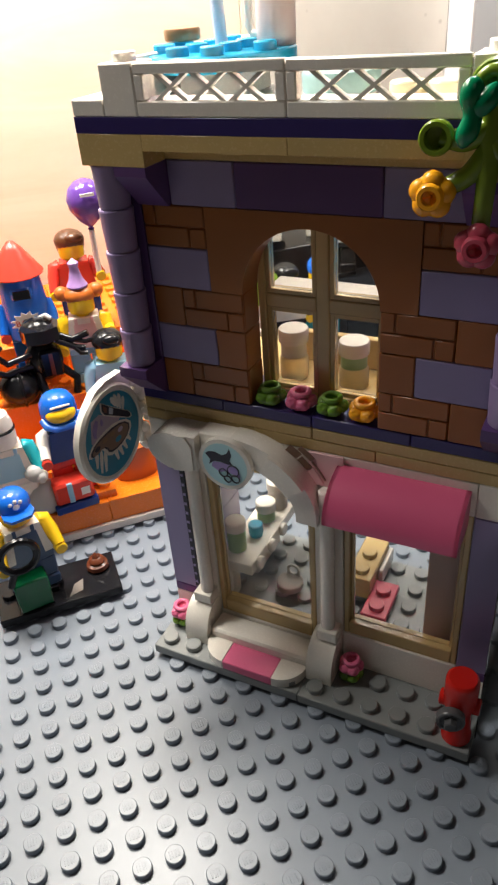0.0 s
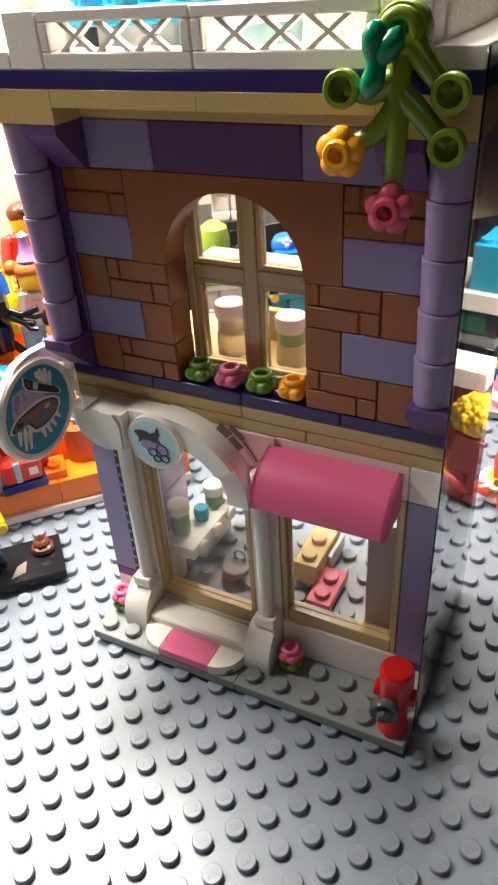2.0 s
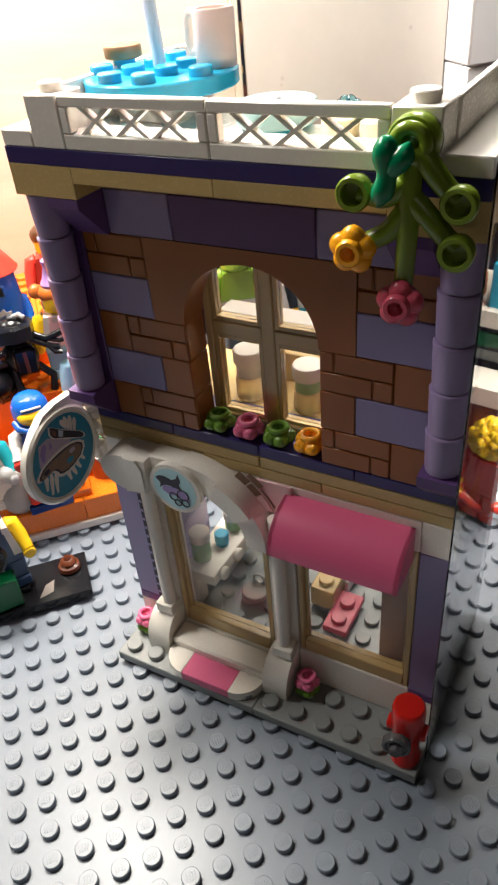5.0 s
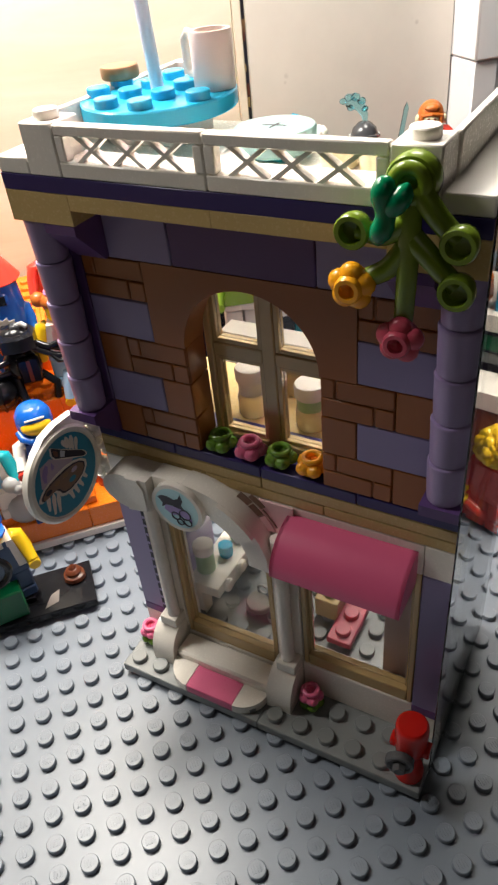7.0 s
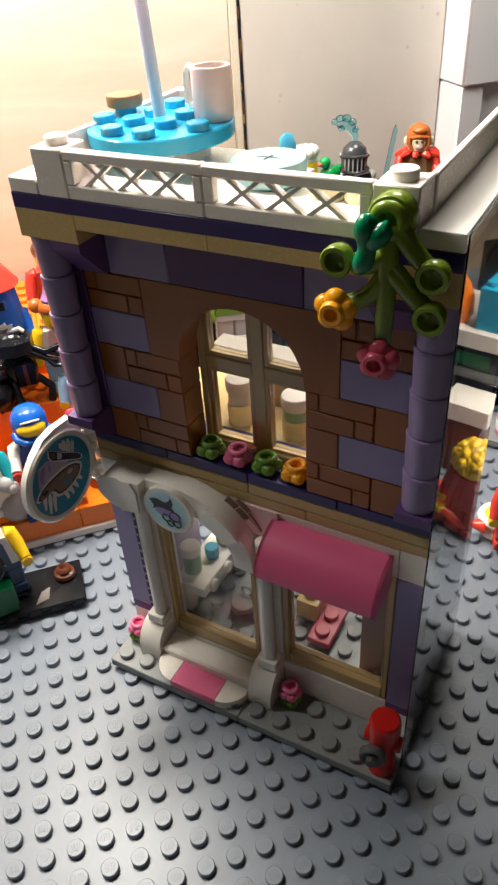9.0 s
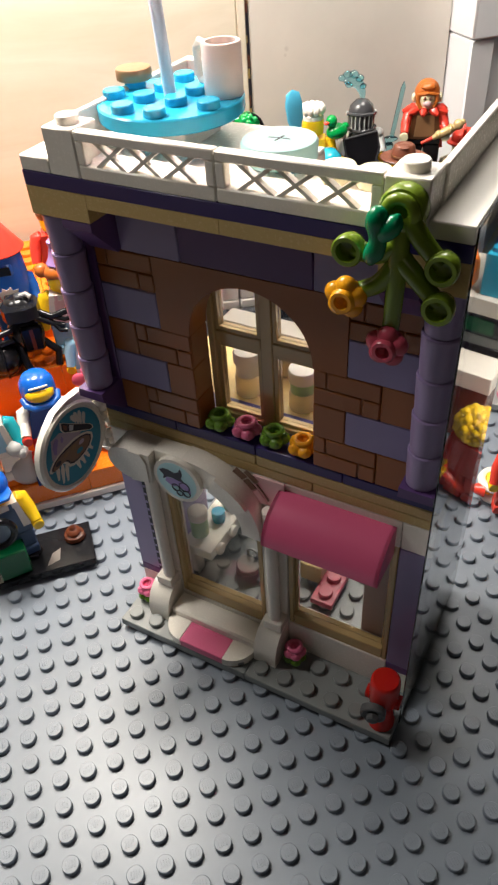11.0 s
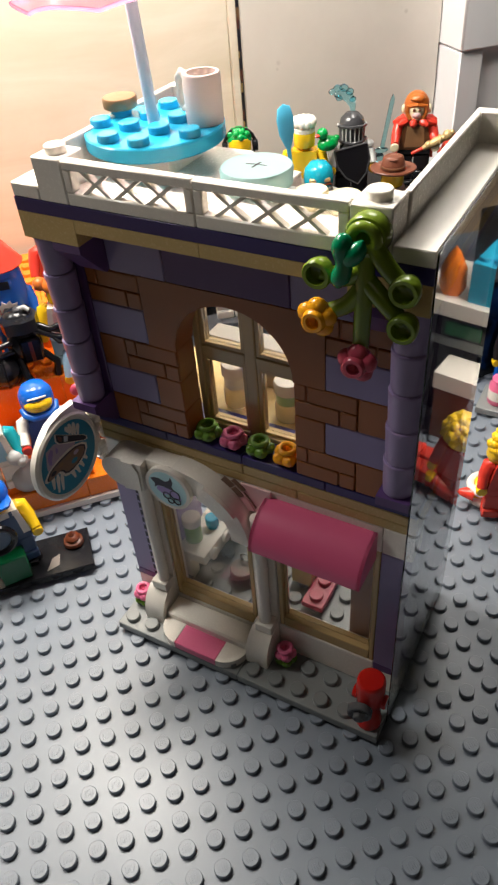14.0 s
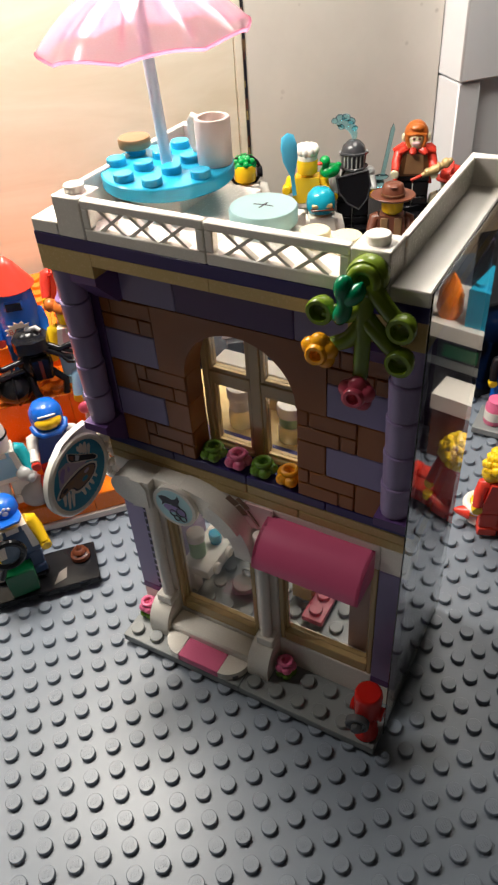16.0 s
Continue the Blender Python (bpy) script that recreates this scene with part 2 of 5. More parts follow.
# ---- mesh kit; all lengths in studs ----
class Kit:
    def word(self, text, at, size, mat):
        """Flat lettering that faces -y, centred at a point."""
        cu = bpy.data.curves.new("lettering", "FONT")
        cu.body, cu.size, cu.align_x, cu.resolution_u = text, size, "CENTER", 2
        ob = bpy.data.objects.new("lettering", cu)
        me = ob.to_mesh()
        vs = [(v.co.x + at[0], at[1], v.co.y + at[2]) for v in me.vertices]
        fs = [tuple(p.vertices) for p in me.polygons]
        ob.to_mesh_clear()
        bpy.data.objects.remove(ob)
        bpy.data.curves.remove(cu)
        return self.add(vs, fs, mat)

    def __init__(self):
        self.v, self.f, self.m, self.mats, self.at = [], [], [], [], Matrix()

    def slot(self, mat):
        if mat not in self.mats:
            self.mats.append(mat)
        return self.mats.index(mat)

    def add(self, verts, faces, mat):
        n, k = len(self.v), self.slot(mat)
        self.v += [self.at @ Vector(p) for p in verts]
        self.f += [tuple(i + n for i in face) for face in faces]
        self.m += [k] * len(faces)
        return self

    def box(self, a, b, mat, c=0.035):
        """A block with chamfered edges, from corner a to corner b."""
        (x0, y0, z0), (x1, y1, z1) = a, b
        c = min(c, (x1 - x0) * 0.45, (y1 - y0) * 0.45, (z1 - z0) * 0.45)
        vs, idx = [], {}
        for i, x in enumerate((x0, x1)):
            for j, y in enumerate((y0, y1)):
                for k, z in enumerate((z0, z1)):
                    sx, sy, sz = (1, -1)[i], (1, -1)[j], (1, -1)[k]
                    for ax, p in enumerate(((x, y + sy * c, z + sz * c), (x + sx * c, y, z + sz * c), (x + sx * c, y + sy * c, z))):
                        idx[i, j, k, ax] = len(vs)
                        vs.append(p)
        fs = []
        for i in (0, 1):
            quad = [idx[i, 0, 0, 0], idx[i, 1, 0, 0], idx[i, 1, 1, 0], idx[i, 0, 1, 0]]
            fs.append(quad if i else quad[::-1])
            quad = [idx[0, i, 0, 1], idx[1, i, 0, 1], idx[1, i, 1, 1], idx[0, i, 1, 1]]
            fs.append(quad[::-1] if i else quad)
            quad = [idx[0, 0, i, 2], idx[1, 0, i, 2], idx[1, 1, i, 2], idx[0, 1, i, 2]]
            fs.append(quad if i else quad[::-1])
        for i in (0, 1):
            for j in (0, 1):
                q = [idx[i, j, 0, 0], idx[i, j, 1, 0], idx[i, j, 1, 1], idx[i, j, 0, 1]]
                fs.append(q if (i + j) % 2 else q[::-1])
                q = [idx[i, 0, j, 0], idx[i, 1, j, 0], idx[i, 1, j, 2], idx[i, 0, j, 2]]
                fs.append(q[::-1] if (i + j) % 2 else q)
                q = [idx[0, i, j, 1], idx[1, i, j, 1], idx[1, i, j, 2], idx[0, i, j, 2]]
                fs.append(q if (i + j) % 2 else q[::-1])
                for k in (0, 1):
                    t = [idx[i, j, k, 0], idx[i, j, k, 1], idx[i, j, k, 2]]
                    fs.append(t if (i + j + k) % 2 else t[::-1])
        return self.add(vs, fs, mat)

    def lathe(self, profile, at, mat, seg=20, axis="z", squash=(1, 1)):
        """A turned body: profile of (radius, height) from bottom to top, about an axis through the point at."""
        vs, fs = [], []
        for r, h in profile:
            for i in range(seg):
                a = 2 * math.pi * i / seg
                p = (r * math.cos(a) * squash[0], r * math.sin(a) * squash[1], h)
                if axis == "x":
                    p = (p[2], p[0], p[1])
                elif axis == "y":
                    p = (p[1], p[2], p[0])
                vs.append((p[0] + at[0], p[1] + at[1], p[2] + at[2]))
        n = len(profile)
        for k in range(n - 1):
            for i in range(seg):
                j = (i + 1) % seg
                fs.append((k * seg + i, k * seg + j, (k + 1) * seg + j, (k + 1) * seg + i))
        if profile[0][0] > 1e-4:
            fs.append(tuple(range(seg))[::-1])
        if profile[-1][0] > 1e-4:
            fs.append(tuple((n - 1) * seg + i for i in range(seg)))
        return self.add(vs, fs, mat)

    def drum(self, at, r, h, mat, seg=20, axis="z", c=0.04):
        """A cylinder with softened rims that rises h from the point at."""
        s = 1 if h > 0 else -1
        p = [(r - c, 0), (r, s * c), (r, h - s * c), (r - c, h)]
        return self.lathe(p if h > 0 else p[::-1], at, mat, seg, axis)

    def ball(self, at, r, mat, seg=16, rings=9, axis="z"):
        """A spheroid; r is a radius or (rx, ry, rz)."""
        r = r if isinstance(r, tuple) else (r, r, r)
        vs, fs = [(at[0], at[1], at[2] - r[2])], []
        for k in range(1, rings):
            b = -math.pi / 2 + math.pi * k / rings
            for i in range(seg):
                a = 2 * math.pi * i / seg
                vs.append((at[0] + r[0] * math.cos(a) * math.cos(b), at[1] + r[1] * math.sin(a) * math.cos(b), at[2] + r[2] * math.sin(b)))
        vs.append((at[0], at[1], at[2] + r[2]))
        for i in range(seg):
            j = (i + 1) % seg
            fs.append((0, 1 + j, 1 + i))
            for k in range(rings - 2):
                o = 1 + k * seg
                fs.append((o + i, o + j, o + seg + j, o + seg + i))
            o = 1 + (rings - 2) * seg
            fs.append((o + i, o + j, len(vs) - 1))
        return self.add(vs, fs, mat)

    def prism(self, outline, d0, d1, mat, plane="xz"):
        """An outline pushed along the third axis from d0 to d1. Planes: xz (along y), yz (along x), xy (along z)."""
        place = {"xz": lambda p, d: (p[0], d, p[1]), "yz": lambda p, d: (d, p[0], p[1]), "xy": lambda p, d: (p[0], p[1], d)}[plane]
        n = len(outline)
        vs = [place(p, d0) for p in outline] + [place(p, d1) for p in outline]
        fs = [tuple(range(n)), tuple(range(n, 2 * n))[::-1]]
        fs += [(i, i + n, (i + 1) % n + n, (i + 1) % n) for i in range(n)]
        area = sum(outline[i][0] * outline[(i + 1) % n][1] - outline[(i + 1) % n][0] * outline[i][1] for i in range(n))
        if (area > 0) == (d1 > d0) and plane != "xz" or (area > 0) != (d1 > d0) and plane == "xz":
            fs = [f[::-1] for f in fs]
        return self.add(vs, fs, mat)

    def tube(self, points, r, mat, seg=10):
        """A round bar along points, with closed ends; r is one radius or one for each point."""
        pts = [Vector(p) for p in points]
        rs = r if isinstance(r, (list, tuple)) else [r] * len(pts)
        vs, fs, ref = [], [], None
        for i, p in enumerate(pts):
            d = (pts[min(i + 1, len(pts) - 1)] - pts[max(i - 1, 0)]).normalized()
            if ref is None:
                ref = d.orthogonal().normalized()
            ref = (ref - d * ref.dot(d)).normalized()
            side = d.cross(ref)
            for k in range(seg):
                a = 2 * math.pi * k / seg
                vs.append(p + rs[i] * (math.cos(a) * ref + math.sin(a) * side))
        for i in range(len(pts) - 1):
            for k in range(seg):
                j = (k + 1) % seg
                fs.append((i * seg + k, i * seg + j, (i + 1) * seg + j, (i + 1) * seg + k))
        fs.append(tuple(range(seg))[::-1])
        fs.append(tuple((len(pts) - 1) * seg + k for k in range(seg)))
        return self.add(vs, fs, mat)

    def ring(self, at, big, small, mat, axis="y", seg=20, side=8):
        """A torus about an axis."""
        vs, fs = [], []
        for i in range(seg):
            a = 2 * math.pi * i / seg
            for k in range(side):
                b = 2 * math.pi * k / side
                r, h = big + small * math.cos(b), small * math.sin(b)
                p = (r * math.cos(a), r * math.sin(a), h)
                p = {"z": p, "y": (p[0], -p[2], p[1]), "x": (p[2], p[0], p[1])}[axis]
                vs.append((p[0] + at[0], p[1] + at[1], p[2] + at[2]))
        for i in range(seg):
            for k in range(side):
                fs.append((i * side + k, (i + 1) % seg * side + k, (i + 1) % seg * side + (k + 1) % side, i * side + (k + 1) % side))
        return self.add(vs, fs, mat)

    def stud(self, x, y, z, mat, seg=16):
        return self.lathe([(0.3, 0), (0.3, 0.185), (0.275, 0.2125)], (x, y, z), mat, seg)

    def mesh(self, name):
        me = bpy.data.meshes.new(name)
        me.from_pydata([p * U for p in self.v], [], self.f)
        for mat in self.mats:
            me.materials.append(MATS[mat])
        me.polygons.foreach_set("material_index", self.m)
        me.polygons.foreach_set("use_smooth", [True] * len(self.f))
        me.set_sharp_from_angle(angle=radians(38))
        me.update()
        return me


def thing(name, label, category, at=None, group="", kind=""):
    """An Empty at the base of a thing, to hold its parts. at: a pose."""
    ob = tagged(new(name), label, category, group, kind)
    ob.empty_display_size = 0.005
    if at is not None:
        ob.matrix_world = at
    return ob


def part(name, kit, parent, label="", at=(0, 0, 0), kind=""):
    """One mesh under a thing or a part, at a place in studs."""
    ob = new(name, kit if isinstance(kit, bpy.types.Mesh) else kit.mesh(name))
    ob.parent = parent
    ob.location = Vector(at) * U
    return tagged(ob, label, kind=kind)


def whole(name, kit, label, category, at=None, group="", kind=""):
    """A thing that is one mesh."""
    ob = tagged(new(name, kit.mesh(name)), label, category, group, kind)
    if at is not None:
        ob.matrix_world = at
    return ob


def spot(x, y, z, turn=0.0):
    return pose(x * U, y * U, z * U, 0, 0, turn)


CACHE = {}


def brick(parent, x, y, z, w, d, h, mat, name="brick", studs=False, label=""):
    """A brick, plate or tile of w x d studs and height h, its low front left corner at x, y, z."""
    key = (name, w, d, h, mat)
    if key not in CACHE:
        CACHE[key] = Kit().box((0.006, 0.006, 0), (w - 0.006, d - 0.006, h), mat).mesh(name)
    ob = part(name, CACHE[key], parent, label, (x, y, z))
    if studs:
        for i in range(int(w)):
            for j in range(int(d)):
                loose_stud(ob, i + 0.5, j + 0.5, h - 0.004, mat)
    return ob


def loose_stud(parent, x, y, z, mat):
    """One stud as a part of its brick."""
    if ("stud", mat) not in CACHE:
        CACHE["stud", mat] = Kit().stud(0, 0, 0, mat, 16).mesh("stud")
    return part("stud", CACHE["stud", mat], parent, "", (x, y, z))


def arc(cx, cz, rx, rz, a0, a1, n=10):
    return [(cx + rx * math.cos(radians(a0 + (a1 - a0) * i / n)), cz + rz * math.sin(radians(a0 + (a1 - a0) * i / n))) for i in range(n + 1)]


# ---- setting ----
big = tagged(new("baseplate", Kit().box((-30, -34, -0.40), (46, 24.6, -0.2125), "plate_grey", 0.02).mesh("baseplate")), "light grey studded toy baseplate lying on the desk", "ground", kind="structure")
big.matrix_world = DESK.copy()
k = Kit()
k.box((-34, 25.0, -0.4), (14.0, 26.8, 60), "pale_wood", 0.06)
ob = whole("wall_wood", k, "pale wooden panel with soft grain behind the toys", "wall", DESK.copy(), kind="structure")
whole("trim", Kit().box((14.02, 24.9, -0.4), (14.5, 26.8, 60), "pale_wood", 0.06), "pale edge strip of the wooden panel", "trim", DESK.copy(), kind="structure")
k = Kit().box((14.75, 25.0, -0.4), (27.7, 25.6, 60), "board", 0.05)
whole("wall_board", k, "grey-beige hardboard panel standing behind the toys", "wall", DESK.copy(), kind="structure")
# near-black strip stands for shade in the panel gap; the chips are wear
edge = Kit().box((14.52, 25.12, -0.4), (14.74, 25.5, 60), "print_dark", 0.02)
for i in range(26):
    z0 = 9.0 + 1.15 * i + random.uniform(-0.4, 0.4)
    edge.box((14.54, 25.08, z0), (14.54 + random.uniform(0.06, 0.2), 25.13, z0 + random.uniform(0.15, 0.7)), random.choice(("caramel", "tan", "hat_brown", "black")), 0.01)
whole("board_edge", edge, "dark strip as the shade in the gap between the two panels, with worn chips", "trim", DESK.copy(), kind="structure")
k = Kit().box((-140, -130, -1.4), (120, 140, -0.41), "desk_top", 0.1)
whole("floor", k, "brown desk top under the grey baseplate", "desk", DESK.copy(), kind="structure")
for name, a, b in (("wall_north", (-150, 140, -90), (150, 142, 160)), ("wall_south", (-150, -142, -90), (150, -140, 160)), ("wall_west", (-152, -140, -90), (-150, 140, 160)), ("wall_east", (150, -140, -90), (152, 140, 160)), ("ceiling", (-150, -140, 160), (150, 140, 162))):
    whole(name, Kit().box(a, b, "room_paint", 0.1), "plain warm painted room surface", "ceiling" if name == "ceiling" else "wall", DESK.copy(), kind="structure")

# white shelf unit at the end of the board
shelf = thing("shelf_unit", "white shelf unit standing beside the grey board", "shelf", desk(27.8, 22.5))
part("side_panel", Kit().box((0, 0, -0.4), (1.6, 4, 14.9), "white_board", 0.08), shelf)
part("upper_cabinet", Kit().box((-0.05, -0.15, 14.95), (16, 4, 60), "white_board", 0.12), shelf, "white upper cabinet standing slightly proud")
part("door_panel", Kit().box((1.62, 0.3, -0.4), (16, 4, 14.9), "white_board", 0.06), shelf, "white inset door panel")

# ---- the toy shop ----
shop = thing("toy_shop", "two-storey toy brick cafe with lavender columns and brown brick wall", "toy building", spot(0, 0, 0))
for x, w in ((0, 6), (6, 6)):
    brick(shop, x, 0, 0, w, 8, 0.4, "base_grey", "base_plate", True, "dark grey studded plate")
# ground floor
for x in (0, 11):
    brick(shop, x, 2, 0.4, 1, 1, 1.2, "white")
    brick(shop, x, 2, 1.6, 1, 1, 0.4, "purple", "plate")
    brick(shop, x, 2, 2.0, 1, 1, 6.4, "lavender", "tall_brick", label="lavender tall pillar brick")
    brick(shop, x, 2, 8.4, 1, 1, 1.2, "white")
brick(shop, 1, 2, 8.4, 5, 1, 1.2, "white")
brick(shop, 6, 2, 8.4, 5, 1, 1.2, "white")
brick(shop, 7, 2, 0.4, 4, 1, 1.6, "white", "sill_brick", label="white brick below the window")
brick(shop, 2, 2, 0.4, 4, 1, 0.8, "white", "threshold")
for z in (9.6, 10.0):
    for x, w in ((0, 4), (4, 4), (8, 4)) if z < 9.8 else ((0, 6), (6, 6)):
        brick(shop, x, 2, z, w, 2, 0.4, "tan", "plate")
for x, w in ((0, 3), (3, 3), (6, 3), (9, 3)):
    brick(shop, x, 2, 10.4, w, 2, 0.4, "navy", "plate")


def framed(parent, x, y, z, w, h, mat, bar=0.2, low=0.42, depth=0.55, name="window_frame"):
    """A moulded frame with a clear pane."""
    k = Kit()
    k.box((0, 0, 0), (bar, depth, h), mat).box((w - bar, 0, 0), (w, depth, h), mat)
    k.box((bar, 0, 0), (w - bar, depth, low), mat).box((bar, 0, h - bar), (w - bar, depth, h), mat)
    k.box((bar, depth * 0.35, low), (bar + 0.1, depth * 0.7, h - bar), mat, 0.02)
    k.box((w - bar - 0.1, depth * 0.35, low), (w - bar, depth * 0.7, h - bar), mat, 0.02)
    ob = part(name, k, parent, "tan moulded frame", (x, y, z))
    g = part("pane", Kit().box((bar + 0.1, depth * 0.45, low), (w - bar - 0.1, depth * 0.6, h - bar), "clear", 0.01), ob, "clear plastic pane")
    g.visible_shadow = False
    return ob


framed(shop, 2.02, 2.05, 1.2, 3.96, 7.18, "frame_tan", low=0.6, name="door_frame")
framed(shop, 7.02, 2.05, 2.0, 3.96, 6.38, "frame_tan", low=0.55)
# white columns with curved feet
for x in (1, 6):
    part("column", Kit().drum((0.68 if x < 5 else 0.55, 0.42, 0), 0.25, 6.4, "white"), shop, "slim white round column", (x, 1.3, 2.0))
    foot = [(2.0, 0.4), (2.0, 2.0), (1.75, 2.0)] + [(1.75 - 0.95 * math.sin(radians(a)), 2.0 - 1.25 * (1 - math.cos(radians(a)))) for a in range(10, 91, 10)] + [(0.8, 0.4)]
    part("curved_foot", Kit().prism(foot, 0.02, 0.98, "white", "yz"), shop, "white curved foot brick", (x, 0, 0))
    part("foot_block", Kit().box((0.25, 1.35, 2.0), (0.98, 2.0, 2.45), "white"), shop, "", (x, 0, 0))
    brick(shop, x, 2, 0.4, 1, 1, 8.0, "white", "pier")
# step and mat
part("door_step", Kit().box((2.01, 1.0, 0.4), (5.99, 2.0, 1.15), "white", 0.09), shop, "white door step")
for x, a0 in ((3, 90), (5, 0)):
    q = [(x, 1.0)] + [(x + math.cos(radians(a0 + a)) * 0.99, 1.0 - math.sin(radians(a0 + a)) * 0.99) for a in range(0, 91, 9)]
    part("corner_tile", Kit().prism(q, 0.4, 0.8, "white", "xy"), shop, "white quarter-round tile")
brick(shop, 3, 0, 0.4, 2, 1, 0.4, "rose", "mat_tile", label="pink doormat tile")
# arch over the door
out, inn = arc(3.55, 7.35, 2.85, 2.6, 90, -3), arc(3.55, 7.35, 2.15, 1.75, -3, 90)
part("arch", Kit().prism(out + inn, 1.25, 2.0, "white"), shop, "white half arch over the door")
part("arch_rib", Kit().prism(arc(3.55, 7.35, 2.85, 2.6, 62, 30, 5) + arc(3.55, 7.35, 2.2, 1.9, 30, 62, 5), 1.08, 1.24, "white"), shop)
lump = [(2.4, 8.6), (2.4, 9.85), (1.35, 9.85), (1.1, 9.78)] + [(1.12 + 0.52 * math.cos(radians(a)), 9.2 + 0.55 * math.sin(radians(a))) for a in range(110, 236, 14)] + [(1.0, 8.62), (1.3, 8.5), (1.75, 8.46)]
part("bracket", Kit().prism(lump, 0.98, 2.0, "white").prism([(1.55, 8.5), (1.62, 9.86), (2.1, 9.86), (2.3, 9.5), (2.3, 8.62)], 0.9, 0.978, "white"), shop, "white rounded bracket brick")
part("arch_link", Kit().box((2.41, 1.3, 9.1), (3.6, 2.0, 9.93), "white"), shop)
part("print_strip", Kit().box((1.02, 1.9, 2.2), (1.2, 1.995, 8.38), "print_dark", 0.01), shop, "dark patterned strip beside the pillar")
for i in range(14):
    part("print_dash", Kit().box((1.05, 1.885, 2.4 + i * 0.42), (1.16, 1.898, 2.52 + i * 0.42), "lavender", 0.004), shop)
ov = part("oval_tile", Kit().lathe([(0.93, 0), (0.93, 0.22), (0.88, 0.27)][::-1], (0, 0, 0), "white", 32, "y"), shop, "round white tile with a printed emblem", (3.4, 1.05, 9.05))
part("print_disc", Kit().lathe([(0.79, -0.006), (0.79, 0.0)], (0, 0, 0), "print_pale", 32, "y"), ov, "pale blue print")
part("print_mark", Kit().prism([(-0.66, 0.32), (-0.5, 0.42), (-0.3, 0.44), (-0.05, 0.36), (0.12, 0.46), (0.22, 0.66), (0.28, 0.40), (0.2, 0.2), (0.3, 0.05), (0.1, 0.0), (-0.1, 0.1), (-0.36, 0.08), (-0.55, -0.08), (-0.5, 0.12)], -0.016, -0.008, "print_dark"), ov, "dark curl of the print")
part("print_mark", Kit().prism([(-0.4, 0.06), (-0.1, 0.08), (0.28, 0.04), (0.5, -0.1), (0.55, -0.38), (0.3, -0.3), (0.05, -0.22), (-0.2, -0.3), (-0.46, -0.12)], -0.022, -0.017, "print_mauve"), ov, "mauve patch of the print")
for px, pz, pr in ((-0.06, -0.30, 0.15), (0.30, -0.16, 0.2), (0.36, -0.46, 0.14), (0.08, -0.52, 0.12)):
    part("print_ring", Kit().ring((px, -0.02, pz), pr, 0.022, "print_dark", "y", 18, 5), ov)
# printed panel beside the arch
part("print_panel", Kit().box((5.9, 1.9, 8.4), (7.05, 1.99, 9.6), "pale_pink", 0.01), shop, "pale pink printed panel")
def arch_patch(a0, a1, r0, r1, mt):
    part("print_patch", Kit().prism(arc(3.55, 7.35, 2.85 * r0, 2.6 * r0, a0, a1, 4) + arc(3.55, 7.35, 2.85 * r1, 2.6 * r1, a1, a0, 4), 1.86, 1.885, mt), shop)


arch_patch(47, 56, 1.005, 1.11, "print_brown")
arch_patch(37, 46, 1.005, 1.09, "print_brown")
arch_patch(41, 51, 1.13, 1.2, "print_brown")
arch_patch(24, 36, 1.005, 1.1, "pale_pink")
arch_patch(26, 40, 1.13, 1.15, "print_brown")
# awning
def awning_line(r, top):
    return [(1.95 - r * math.sin(radians(a)), top - (r - 0.22) * (1 - math.cos(radians(a)))) for a in range(0, 91, 6)]


outer, inner = awning_line(1.45, 9.32), awning_line(1.31, 9.18)
shell = [(2.0, 9.32)] + outer + [(0.5, 8.06), (0.64, 8.06)] + inner[::-1] + [(2.0, 9.18)]
cheek = [(2.0, 9.32)] + outer + [(0.5, 8.06), (2.0, 8.06)]
part("awning", Kit().prism(shell, 6.86, 10.84, "pink", "yz").prism(cheek, 6.862, 6.98, "pink", "yz").prism(cheek, 10.72, 10.838, "pink", "yz"), shop, "dark pink curved awning")

# upper floor
def masonry(parent, x, z):
    """A brown brick two studs long, moulded as small masonry."""
    if "masonry" not in CACHE:
        k = Kit().box((0.004, 0.06, 0), (1.996, 1, 1.2), "brown")
        for row, z0 in (((0.0, 0.42, 2.0), 0.6), ((0.0, 1.46, 2.0), 0.0)):
            for a, b in zip(row, row[1:]):
                k.box((a + 0.022, 0, z0 + 0.02), (b - 0.022, 0.2, z0 + 0.58), "brown", 0.03)
        CACHE["masonry"] = k.mesh("masonry_brick")
    part("masonry_brick", CACHE["masonry"], parent, "brown brick moulded as masonry", (x, 2, z))


for x, z in ((1, 15.6), (2, 13.2), (2, 10.8), (9, 15.6), (8, 13.2), (8, 10.8)):
    masonry(shop, x, z)
for x in (1, 10):
    for z in (10.8, 13.2):
        brick(shop, x, 2, z, 1, 1, 1.2, "brown")
for z in (12.0,):
    brick(shop, 3, 2, z, 1, 1, 1.2, "brown")
    brick(shop, 8, 2, z, 1, 1, 1.2, "brown")
for z in (12.0, 14.4):
    brick(shop, 1, 2, z, 2, 1, 1.2, "lavender")
    brick(shop, 9, 2, z, 2, 1, 1.2, "lavender")
half_l = [(3.005, 14.4), (3.005, 16.795), (6, 16.795)] + arc(6, 14.4, 2, 2, 90, 180, 12)
half_r = [(6, 16.795), (8.995, 16.795), (8.995, 14.4)] + arc(6, 14.4, 2, 2, 0, 90, 12)
part("arch_brick", Kit().prism(half_l, 2.006, 3.0, "brown").prism(half_r, 2.006, 3.0, "brown"), shop, "brown arch brick over the window")
